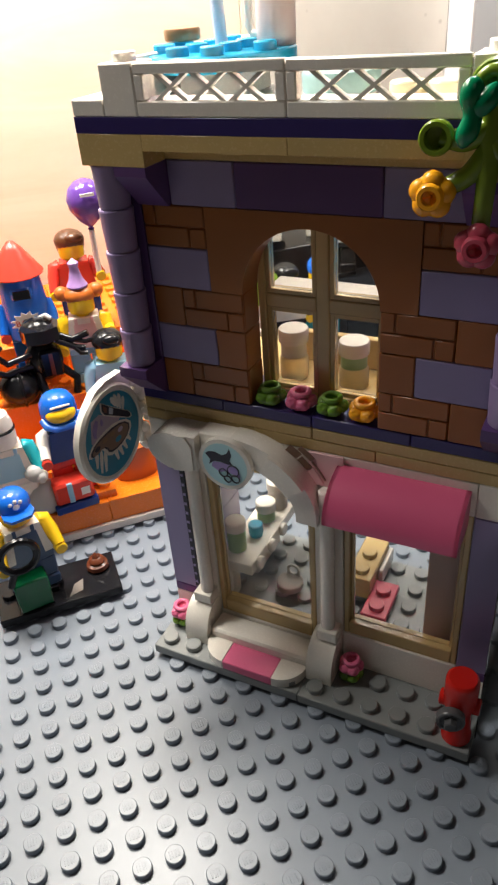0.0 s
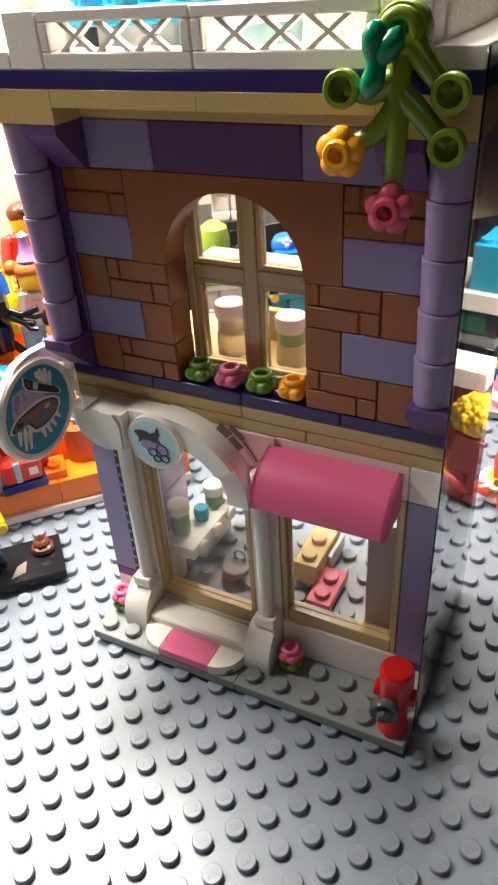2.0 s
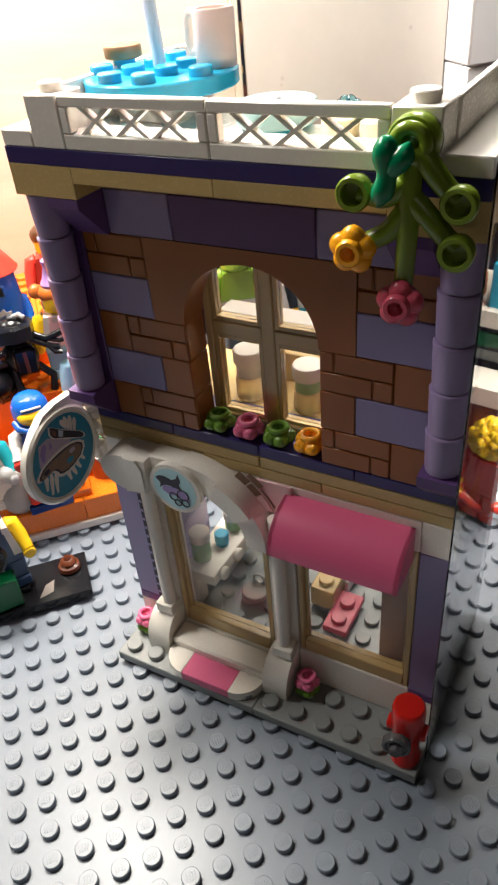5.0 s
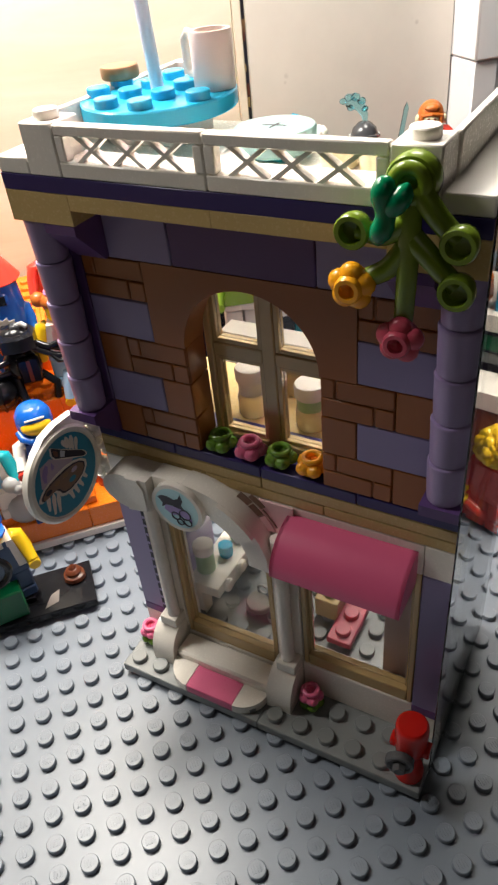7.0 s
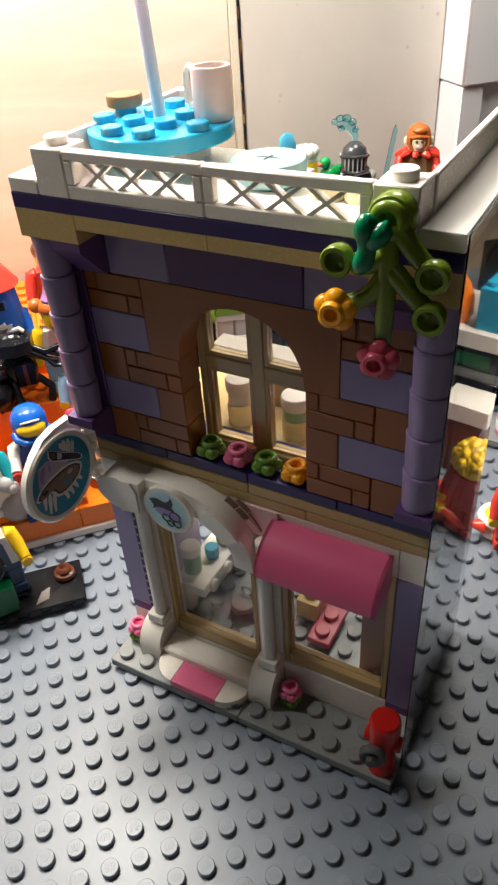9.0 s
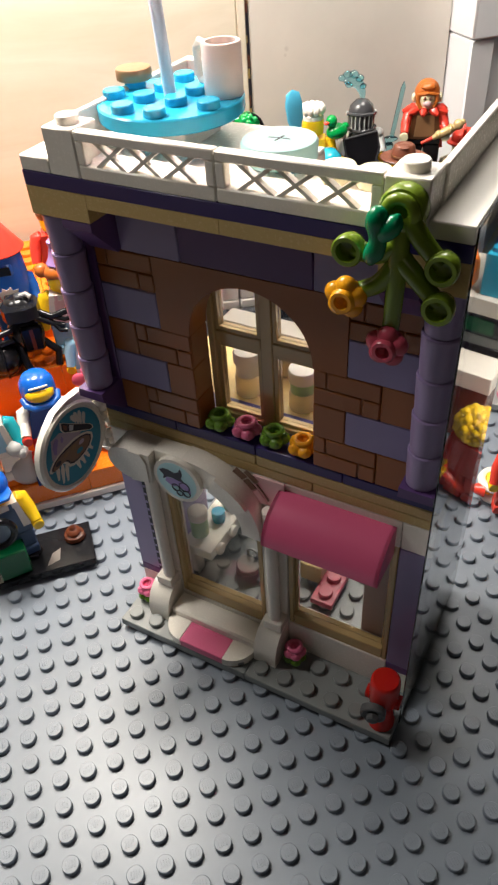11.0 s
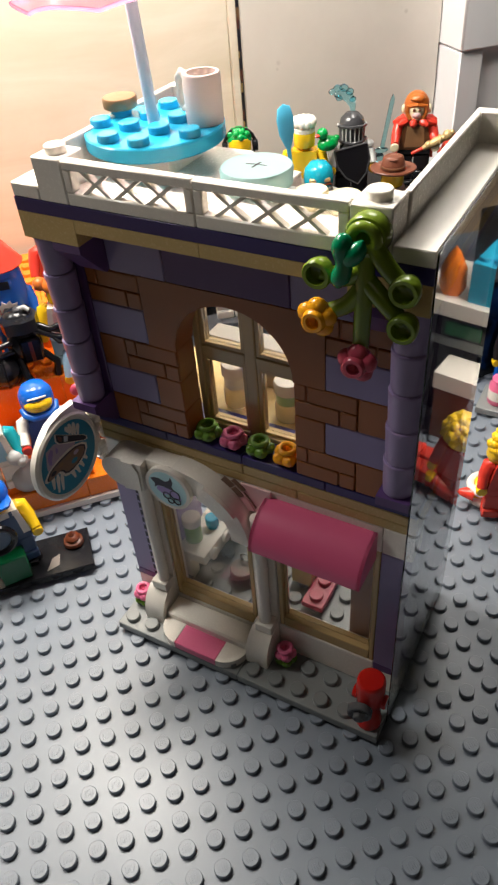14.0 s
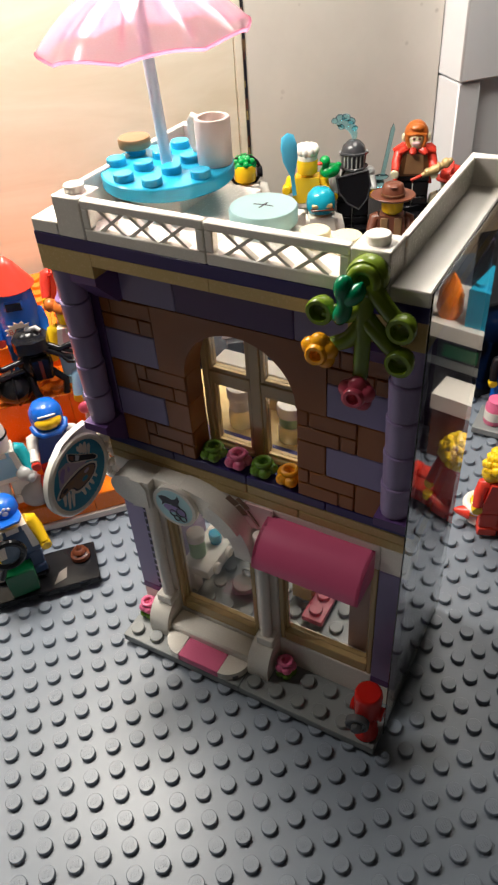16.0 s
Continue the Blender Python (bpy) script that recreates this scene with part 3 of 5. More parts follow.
for x, w, mt in ((1, 1, "purple"), (2, 2, "lavender"), (4, 4, "purple"), (8, 2, "lavender"), (10, 1, "purple")):
    brick(shop, x, 2, 16.8, w, 1, 1.2, mt)
for x in (1, 10):
    part("corbel", Kit().prism([(2.0, 16.8), (2.0, 17.99), (1.0, 17.99), (1.0, 17.75), (1.9, 16.8)], x + 0.01, x + 0.99, "purple", "yz"), shop, "purple inverted slope")
# wall returns behind the columns
for x, s in ((0.0, 0), (11.0, 1)):
    part("wall_return", Kit().box((x + 0.02, 2.0, 10.8), (x + 0.98, 3.0, 18.0), "purple"), shop, "dark purple wall behind the column")
    part("column_foot", Kit().prism([(2.0, 10.805), (1.9, 10.805), (0.98, 11.68), (0.98, 12.0), (2.0, 12.0)], x + 0.01, x + 0.99, "purple", "yz"), shop, "purple inverted slope under the column")
    for i in range(5):
        part("round_brick", Kit().lathe([(0.40, 0), (0.435, 0.03), (0.445, 0.12), (0.465, 0.5), (0.48, 1.0), (0.492, 1.12), (0.492, 1.165), (0.475, 1.19), (0.43, 1.197)], (0.5, 0.5, 0), "mauve", 28), shop, "", (x, 1.0, 12.0 + i * 1.2))
# upper window
k = Kit()
for a, b in (((4.0, 3.0, 10.8), (4.22, 3.55, 16.4)), ((7.78, 3.0, 10.8), (8.0, 3.55, 16.4)), ((5.8, 3.05, 10.8), (6.2, 3.5, 16.4)), ((4.22, 3.05, 13.68), (5.8, 3.5, 14.1)), ((6.2, 3.05, 13.68), (7.78, 3.5, 14.1)), ((4.22, 3.0, 10.8), (5.8, 3.55, 11.0)), ((6.2, 3.0, 10.8), (7.78, 3.55, 11.0)), ((4.0, 3.0, 16.4), (8.0, 3.55, 16.8))):
    k.box(a, b, "frame_tan", 0.03)
wf = part("window_frame", k, shop, "tan moulded window frame with crossing bars")
for x0, x1 in ((4.22, 5.8), (6.2, 7.78)):
    for z0, z1 in ((11.0, 13.68), (14.1, 16.4)):
        for a, b in (((x0, 3.1, z0), (x0 + 0.14, 3.45, z1)), ((x1 - 0.14, 3.1, z0), (x1, 3.45, z1)), ((x0 + 0.14, 3.1, z0), (x1 - 0.14, 3.45, z0 + 0.14)), ((x0 + 0.14, 3.1, z1 - 0.14), (x1 - 0.14, 3.45, z1))):
            part("sash", Kit().box(a, b, "frame_tan", 0.02), wf)
        g = part("pane", Kit().box((x0 + 0.14, 3.22, z0 + 0.14), (x1 - 0.14, 3.3, z1 - 0.14), "clear", 0.01), wf, "clear plastic pane")
        g.visible_shadow = False
# clear side walls
g = part("side_panel", Kit().box((12.006, 1.02, 0.0), (12.05, 7.98, 19.6), "clear_wall", 0.008), shop, "clear plastic side panel")
g.visible_shadow = False
for z0 in (0.4, 10.8):
    for i in range(6 if z0 > 5 else 7):
        brick(shop, 0, 3, z0 + 1.2 * i, 1, 3, 1.2, "mauve", "side_wall_brick")
for z0, h in ((0.4, 9.2), (10.8, 7.2)):
    brick(shop, 11.0, 3, z0, 0.9, 4.9, h, "purple", "inner_wall", label="dark purple wall behind the clear panel")
brick(shop, 4.1, 3.6, 13.75, 3.8, 0.8, 0.4, "white", "inner_ledge", label="white ledge inside the window")
# floor between the storeys
brick(shop, 0.35, 4, 9.6, 11.3, 3.5, 0.8, "tan", "floor_plate")
# cornice and roof: a front strip, two side strips and the left terrace
for x, w, low in ((0, 2, 0.4), (2, 4, 0.0), (6, 4, 0.0), (10, 2, 0.4)):
    ends = {0: (0.006, 2.0), 2: (2.0, 5.995), 6: (6.0, 10.0), 10: (10.0, 11.994)}[x]
    part("cornice_plate", Kit().box((ends[0], 1.0, 18.4 - low), (ends[1], 2.0, 18.797), "tan", 0.012), shop, "tan plate under the roof edge")
brick(shop, 0, 2, 18.0, 12, 1, 0.8, "tan", "cornice_plate")
part("cornice_plate", Kit().box((0.006, 1.0, 18.8), (11.994, 3.0, 19.197), "navy", 0.012), shop, "dark blue roof edge plate")
for x in (0, 11):
    brick(shop, x, 3, 18.4, 1, 5, 0.4, "tan", "cornice_plate")
    brick(shop, x, 3, 18.8, 1, 5, 0.4, "navy", "cornice_plate")
brick(shop, 1, 3, 18.8, 4, 3, 0.4, "white", "cornice_plate")
brick(shop, 5, 3, 18.8, 2, 2, 0.4, "white", "cornice_plate")
brick(shop, 7, 3, 18.8, 1, 1, 0.4, "white", "cornice_plate")
brick(shop, 8, 3, 18.8, 3, 1, 0.4, "white", "cornice_plate")
brick(shop, 0, 1, 19.2, 1, 7, 0.4, "white", "edge_tile", label="white smooth edge tile")
brick(shop, 11, 1, 19.2, 1, 7, 0.4, "gloss_white", "edge_tile", label="white smooth edge tile")
for x, w, d in ((1, 4, 4), (5, 2, 3), (7, 1, 2), (8, 3, 2)):
    brick(shop, x, 2, 19.2, w, d, 0.08, "white", "roof_tile", label="pale roof terrace tile")
for x in (1, 10):
    part("corner_post", Kit().box((x + 0.008, 1.0, 19.2), (x + 0.992, 2.0, 20.4), "white").stud(x + 0.5, 1.5, 20.396, "white"), shop, "white corner post with one stud")
part("parapet", Kit().box((1.0, 2.0, 19.2), (1.22, 7.6, 20.4), "white").box((1.0, 7.6, 19.2), (1.9, 7.95, 20.4), "white"), shop, "white low parapet panel")
part("parapet", Kit().box((10.86, 2.0, 19.2), (11.06, 7.6, 20.4), "white").box((10.86, 7.6, 19.2), (11.9, 7.95, 20.4), "white"), shop, "white low parapet panel")


def fence(parent, x):
    """A white lattice fence piece, four studs long."""
    ob = part("lattice_fence", Kit().box((0.01, 0, 0), (3.99, 1, 0.36), "white").box((0.01, 0, 0.95), (3.99, 0.3, 1.2), "white").box((0.01, 0, 0.36), (0.26, 0.3, 0.95), "white").box((3.74, 0, 0.36), (3.99, 0.3, 0.95), "white"), parent, "white lattice fence piece", (x, 1, 19.2))
    for i in range(3):
        a, b = 0.6 + i * 1.0, 1.4 + i * 1.0
        for p, q in ((a, b), (b, a)):
            w = 0.075
            part("lattice_bar", Kit().prism([(p - w, 0.36), (p + w, 0.36), (q + w, 0.95), (q - w, 0.95)], 0.05 if p < q else 0.06, 0.24 if p < q else 0.25, "white"), ob)


fence(shop, 2)
fence(shop, 6)


# ---- small things on the shop ----
def blossom(k, x, y, z, mat, r=0.46):
    """A small moulded flower: five plump lobes round a raised open cup."""
    k.lathe([(0.2, 0), (0.3, 0.04), (0.36, 0.2), (0.3, 0.36), (0.27, 0.5), (0.2, 0.5), (0.18, 0.34), (0.0, 0.34)], (x, y, z), mat, 22)
    k.ring((x, y, z + 0.54), 0.25, 0.085, mat, "z", 22, 10)
    for i in range(5):
        a = 2 * math.pi * i / 5 + 0.3
        ca, sa = math.cos(a), math.sin(a)
        k.ball((x + (r - 0.22) * ca, y + (r - 0.22) * sa, z + 0.26), (0.23, 0.23, 0.2), mat, 14, 9)
        k.ball((x + (r - 0.13) * ca, y + (r - 0.13) * sa, z + 0.36), (0.12, 0.12, 0.1), mat, 10, 7)
    return k


for x, mt, word in ((4.5, "moss", "green"), (5.5, "rose", "pink"), (6.5, "moss", "green"), (7.5, "amber", "golden yellow")):
    whole("flower", blossom(Kit(), 0, 0, 0, mt, 0.5), word + " plastic flower stud on the window sill", "flower", spot(x, 2.42, 10.8), "flowers on the sill")
for x in (0.5, 7.5):
    f = thing("flower", "pink plastic flower on a green leafy foot beside the door", "flower", spot(x, 1.5, 0.4), "flowers by the door")
    part("leaf_foot", blossom(Kit(), 0, 0, 0, "moss", 0.46), f, "green leafy foot")
    part("petals", blossom(Kit(), 0, 0, 0, "rose", 0.46), f, "", (0, 0, 0.38))

hyd = thing("fire_hydrant", "red toy fire hydrant with a grey side valve", "hydrant", spot(11.45, 0.6, 0.4))
part("body", Kit().lathe([(0.42, 0), (0.48, 0.04), (0.48, 0.3), (0.43, 0.4), (0.43, 1.45), (0.5, 1.6), (0.53, 1.7), (0.53, 2.66), (0.51, 2.8), (0.44, 2.87), (0.2, 2.88)], (0, 0, 0), "red", 28), hyd)
for sx in (1, -1):
    part("side_cap", Kit().drum((0.40 * sx, 0, 1.72), 0.27, 0.24 * sx, "red", 18, "x"), hyd)
v = part("valve", Kit().lathe([(0.40, -0.70), (0.45, -0.66), (0.45, -0.47), (0.36, -0.42), (0.18, -0.38), (0.18, 0.1)], (-0.28, -0.05, 1.6), "knob_grey", 24, "y").ring((-0.28, -0.72, 1.6), 0.38, 0.075, "knob_grey", "y", 24), hyd, "dark grey round valve")
part("valve_nut", Kit().drum((-0.28, -0.72, 1.6), 0.22, -0.26, "knob_grey", 6, "y"), v, "dark grey nut")
v.rotation_euler = (0, 0, radians(12))

def vine_flower(mat):
    """A round flower of five plump petals round a raised open cup, facing along z."""
    k = Kit()
    k.lathe([(0.2, 0), (0.4, 0.05), (0.44, 0.22), (0.3, 0.34), (0.28, 0.46), (0.245, 0.5), (0.165, 0.5), (0.15, 0.22), (0.0, 0.2)], (0, 0, 0), mat, 24)
    for i in range(5):
        a = 2 * math.pi * i / 5 + 0.3
        k.ball((0.25 * math.cos(a), 0.25 * math.sin(a), 0.2), (0.26, 0.26, 0.2), mat, 16, 10)
    return k


# plant hanging from the roof corner
vine = thing("hanging_plant", "olive green moulded plant with orange and coral flowers", "plant", spot(10.55, 0.62, 19.95))
part("clip", Kit().lathe([(0.46, -0.14), (0.5, -0.06), (0.5, 0.2), (0.46, 0.3)], (0, 0.1, -0.08), "olive", 28, "y").ring((0, -0.1, -0.08), 0.29, 0.13, "olive", "y", 28, 12), vine)


def bend(points, n=5):
    """Points along a soft curve through the given ones."""
    ps, out = [Vector(p) for p in points], []
    for a, b, c, d in zip([ps[0]] + ps[:-2], ps[:-1], ps[1:], ps[2:] + [ps[-1]]):
        for k in range(n):
            t = k / n
            out.append(0.5 * (2 * b + (c - a) * t + (2 * a - 5 * b + 4 * c - d) * t * t + (3 * b - a - 3 * c + d) * t ** 3))
    return out + [ps[-1]]


STEM = [((0, 0, -0.3), (0.03, -0.05, -1.0), (0.02, -0.06, -1.9), (-0.02, 0, -2.8)), ((0.02, -0.02, -0.75), (-0.42, -0.05, -1.05), (-0.75, -0.1, -1.02), (-0.95, -0.12, -0.98)), ((0.0, -0.02, -1.25), (-0.35, -0.06, -1.72), (-0.8, -0.08, -1.98)), ((0.15, 0, -0.15), (0.42, -0.05, -0.5), (0.72, -0.06, -0.82), (0.95, -0.05, -1.0)), ((0.04, -0.02, -1.05), (0.4, -0.07, -1.35), (0.75, -0.07, -1.7), (0.98, -0.05, -1.9))]
for line in STEM:
    run = bend(line)
    part("stem", Kit().tube(run, [0.23 - 0.04 * q / len(run) for q in range(len(run))], "olive", 14), vine)
for x, z in ((-1.0, -0.97), (1.02, -1.02), (1.04, -1.93)):
    part("leaf_cup", Kit().lathe([(0.2, 0.2), (0.3, 0.12), (0.35, -0.06), (0.35, -0.24), (0.32, -0.28), (0.235, -0.28), (0.22, -0.06), (0.0, -0.04)], (x, -0.12, z), "olive", 22, "y"), vine)
for x, z, mt in ((-1.02, -2.1, "amber"), (0.0, -3.12, "coral")):
    fl = vine_flower(mt)
    fl.v = [Matrix.Translation((x, -0.05, z)) @ Matrix.Rotation(radians(90), 4, "X") @ p for p in fl.v]
    part("blossom", fl, vine, {"amber": "orange flower", "coral": "coral pink flower"}[mt])
k = Kit()
k.tube(bend([(-0.28, -0.4, 0.14), (-0.33, -0.42, -0.02), (-0.36, -0.43, -0.25), (-0.3, -0.43, -0.5), (-0.34, -0.43, -0.75), (-0.42, -0.42, -0.95), (-0.46, -0.4, -1.14)], 3), [0.04, 0.13, 0.18, 0.21, 0.23, 0.23, 0.22, 0.2, 0.19, 0.19, 0.19, 0.2, 0.21, 0.22, 0.21, 0.19, 0.15, 0.1, 0.03], "leaf_green", 16)
k.tube(bend([(-0.31, -0.42, -0.5), (-0.16, -0.43, -0.36), (0.0, -0.42, -0.16), (0.08, -0.38, 0.04)], 3), [0.14, 0.17, 0.19, 0.21, 0.22, 0.22, 0.2, 0.17, 0.1, 0.03], "leaf_green", 16)
part("leaf", k, vine, "glossy dark green leaf")

# blade sign on the outer corner
sign = thing("hanging_sign", "round white shop sign with a printed brush and palette", "sign", SIGN_AT)
k = Kit().lathe([(1.54, 0.0), (1.66, 0.04), (1.66, 0.26), (1.58, 0.34), (1.47, 0.34), (1.46, 0.30), (0.0, 0.30)], (0, 0, 0), "white", 48, "x")
part("disc", k, sign, "white round dish")
d = part("print_disc", Kit().lathe([(1.40, 0.31), (1.40, 0.316)], (0, 0, 0), "print_blue", 48, "x"), sign, "blue-green printed face")


def smear(outline, h, mat, label):
    part("print_mark", Kit().prism([(1.087 * y - 0.17, 1.087 * z + 0.27) for y, z in outline], h, h + 0.005, mat, "yz"), d, label)


smear([(-0.78, 0.3), (-0.7, 0.62), (-0.3, 0.66), (0.1, 0.4), (0.6, 0.1), (0.3, -0.1), (-0.2, -0.2), (-0.7, -0.35), (-0.85, 0.0)], 0.318, "print_haze", "pale splash")
for ry, rz, tilt, size in ((0.4, 0.7, 24, 0.2), (0.53, 0.66, 10, 0.25), (0.68, 0.58, -4, 0.25), (0.82, 0.44, -14, 0.22), (-0.78, -0.62, -10, 0.26), (-0.6, -0.78, -12, 0.36), (-0.42, -0.86, -10, 0.34), (0.12, -0.95, 12, 0.22), (0.34, -0.92, 18, 0.24), (0.55, -0.84, 24, 0.24), (0.76, -0.7, 32, 0.22)):
    c1, s1 = math.cos(radians(tilt)), math.sin(radians(tilt))
    smear([(ry + c1 * p - s1 * q, rz + s1 * p + c1 * q) for p, q in ((-0.04, -size), (0.04, -size), (0.085, size * 0.4), (0.05, size * 0.85), (0.0, size), (-0.05, size * 0.85), (-0.085, size * 0.4))], 0.319, "white", "white stroke")
# the palette, a leaf of one long curve with a bite in its lower side
PALETTE = [(-0.98, -0.28), (-0.78, -0.13), (-0.5, -0.06), (-0.2, -0.03), (0.15, -0.02), (0.48, -0.06), (0.75, -0.16), (0.92, -0.31), (0.9, -0.48), (0.74, -0.64), (0.46, -0.74), (0.15, -0.78), (-0.08, -0.75), (-0.22, -0.67), (-0.28, -0.54), (-0.38, -0.43), (-0.55, -0.4), (-0.75, -0.44), (-0.92, -0.43), (-1.0, -0.37)]


def grown(outline, cy, cz, by):
    return [(cy + (y - cy) * (1 + by / max(0.2, math.hypot(y - cy, z - cz))), cz + (z - cz) * (1 + by / max(0.2, math.hypot(y - cy, z - cz)))) for y, z in outline]


smear(grown(PALETTE, 0.0, -0.38, 0.1), 0.3255, "white", "white outline")
smear(PALETTE, 0.332, "print_dark", "dark outline")
smear(grown(PALETTE, 0.0, -0.38, -0.065), 0.3385, "print_brown", "brown palette")
for py, pz, w, mt in ((-0.68, -0.28, 0.13, "print_dark"), (-0.3, -0.22, 0.12, "caramel"), (0.08, -0.2, 0.13, "caramel"), (0.46, -0.26, 0.13, "print_haze"), (0.3, -0.5, 0.15, "print_blue")):
    smear([(py + w * math.cos(radians(a)), pz + 0.6 * w * math.sin(radians(a))) for a in range(0, 360, 30)], 0.345, mt, "paint spot")
# the brush: bristles, ferrule and handle
BRUSH = [(-0.14, 0.92), (-0.02, 0.84), (0.14, 0.7), (0.44, 0.46), (0.95, 0.1), (1.06, -0.04), (1.06, -0.14), (0.94, -0.12), (0.35, 0.26), (0.12, 0.4), (-0.08, 0.52), (-0.17, 0.68)]
smear(grown(BRUSH, 0.4, 0.4, 0.07), 0.3255, "white", "white outline")
smear(BRUSH, 0.332, "print_dark", "dark brush")
smear([(0.16, 0.655), (0.33, 0.52), (0.25, 0.36), (0.1, 0.455)], 0.3385, "pole_white", "pale ferrule")
smear([(-0.09, 0.82), (0.06, 0.68), (0.02, 0.53), (-0.07, 0.6), (-0.11, 0.7)], 0.3385, "hat_brown", "brown bristles")
smear([(-0.62, 0.5), (-0.5, 0.58), (-0.42, 0.5), (-0.48, 0.34), (-0.56, 0.22), (-0.62, 0.04), (-0.72, 0.1), (-0.72, 0.34)], 0.326, "print_mauve", "mauve paint drop")
smear([(-0.27, 0.52), (-0.21, 0.36), (-0.25, 0.27), (-0.33, 0.28), (-0.33, 0.38)], 0.326, "print_mauve", "mauve paint drop")
br = part("bracket", Kit().prism([(-0.95, 1.33), (-0.4, 1.7), (0.2, 1.8), (1.05, 1.74), (1.3, 1.5), (1.35, 0.9), (1.25, 0.9), (0.95, 1.3), (0.4, 1.58), (-0.2, 1.62), (-0.7, 1.4)], 0.0, 0.26, "white", "yz").box((0.02, 1.5, -1.3), (0.24, 1.8, 1.0), "white", 0.06).tube([(0.13, 1.6, -1.2), (0.13, 1.75, -1.5), (0.13, 1.9, -1.7)], [0.16, 0.14, 0.1], "white", 10), sign, "white openwork bracket")
for y0, z0, r in ((1.5, 1.15, 0.2), (1.7, 0.8, 0.25), (1.82, 0.45, 0.22), (1.72, 0.1, 0.2), (1.9, -0.1, 0.24), (2.05, -0.45, 0.22), (1.78, -0.8, 0.2), (1.92, -1.15, 0.23), (1.98, -1.55, 0.21)):
    part("bracket_bud", Kit().ball((0.22, y0, z0), (r * 0.9, r, r), "white", 12, 8).ball((0.26, y0 + 0.1, z0 - 0.2), (r * 0.6, r * 0.7, r * 0.7), "white", 9, 6), br)

# ---- roof terrace ----
table = thing("cafe_table", "round azure blue studded table on a white foot", "table", spot(2.75, 4.3, 19.28))
k = Kit().lathe([(1.96, 0), (2.0, 0.04), (2.0, 0.36), (1.96, 0.4)], (0, 0, 0.66), "azure", 48)
top = part("tabletop", k, table, "azure studded round top")
for i in range(4):
    for j in range(4):
        if not (i in (0, 3) and j in (0, 3)):
            loose_stud(top, i - 1.5, j - 1.5, 1.055, "azure")
part("foot", Kit().box((-0.9, -0.9, 0), (0.95, 0.95, 0.655), "white"), table, "white foot")
para = thing("parasol", "see-through pink scalloped parasol on a pale pole", "parasol", spot(2.75, 4.3, 20.34) @ Matrix.Rotation(radians(-3.5), 4, "Y"))
part("pole", Kit().drum((0, 0, 0), 0.17, 4.4, "pole_white", 16), para, "pale grey-white pole")


def canopy():
    vs, fs, seg, rings = [], [], 64, 10
    for r in range(rings + 1):
        t = r / rings
        for i in range(seg):
            a = 2 * math.pi * i / seg
            lobe = abs(math.cos(4 * a))
            rad = 2.95 * t * (1 - 0.05 * (1 - lobe) * t)
            z = 1.45 * (1 - t ** 2.1) + 0.16 * t * (lobe - 0.5)
            vs.append((rad * math.cos(a), rad * math.sin(a), z))
    n = len(vs)
    vs += [(x * 0.975, y * 0.975, z - 0.07) for x, y, z in vs]
    for r in range(rings):
        for i in range(seg):
            j = (i + 1) % seg
            q = (r * seg + i, (r + 1) * seg + i, (r + 1) * seg + j, r * seg + j)
            fs.append(q)
            fs.append(tuple(p + n for p in q[::-1]))
    o = rings * seg
    fs += [(o + i, o + i + n, o + (i + 1) % seg + n, o + (i + 1) % seg) for i in range(seg)]
    return Kit().add(vs, fs, "canopy_pink")


cn = part("canopy", canopy(), para, "pink see-through canopy", (0, 0, 3.38))
cn.visible_shadow = False
edge = []
for i in range(65):
    a, lobe = 2 * math.pi * i / 64, abs(math.cos(4 * 2 * math.pi * i / 64))
    edge.append((2.93 * (1 - 0.05 * (1 - lobe)) * math.cos(a), 2.93 * (1 - 0.05 * (1 - lobe)) * math.sin(a), 0.16 * (lobe - 0.5) - 0.03))
rim = part("rim", Kit().tube(edge, 0.05, "canopy_rim", 8), cn, "deeper pink rim")
rim.visible_shadow = False
for i in range(8):
    a = math.pi * i / 4 + math.pi / 8
    pts = [(2.8 * t * math.cos(a) * 0.95, 2.8 * t * math.sin(a) * 0.95, 3.2 + 1.45 * (1 - t ** 2.1) - 0.12 - 0.05 * t) for t in (0.06, 0.3, 0.55, 0.75, 0.9)]
    part("rib", Kit().tube(pts, 0.035, "canopy_rim", 8), cn, "", (0, 0, -3.2))
mug = thing("mug", "milky pink plastic mug on the blue table", "mug", spot(4.08, 4.9, 20.34))
part("body", Kit().lathe([(0.50, 0), (0.52, 0.04), (0.53, 1.25), (0.50, 1.3), (0.41, 1.3), (0.40, 0.3), (0.0, 0.3)], (0, 0, 0), "milk_pink", 28), mug)
part("handle", Kit().tube([(-0.5, 0.1, 1.15), (-0.78, 0.2, 1.2), (-0.9, 0.22, 1.05), (-0.9, 0.22, 0.45), (-0.78, 0.2, 0.27), (-0.5, 0.1, 0.3)], 0.11, "milk_jar", 10), mug, "pale handle")
whole("cake", Kit().lathe([(0.46, 0), (0.5, 0.03), (0.51, 0.14), (0.51, 0.26), (0.48, 0.31), (0.42, 0.32), (0.0, 0.31)], (0, 0, 0), "caramel", 24), "small caramel brown round cake on the blue table", "cake", spot(1.25, 4.8, 20.54))
low = thing("low_table", "round pale aqua table on the roof terrace", "table", spot(6.4, 3.5, 19.28))
part("top", Kit().lathe([(0.9, 0), (0.95, 0.05), (0.97, 0.44), (0.93, 0.5)], (0, 0, 0.12), "milk_aqua", 36), low, "pale aqua top")
part("base", Kit().box((-0.62, -0.62, 0), (0.62, 0.62, 0.11), "teal"), low, "teal base plate")
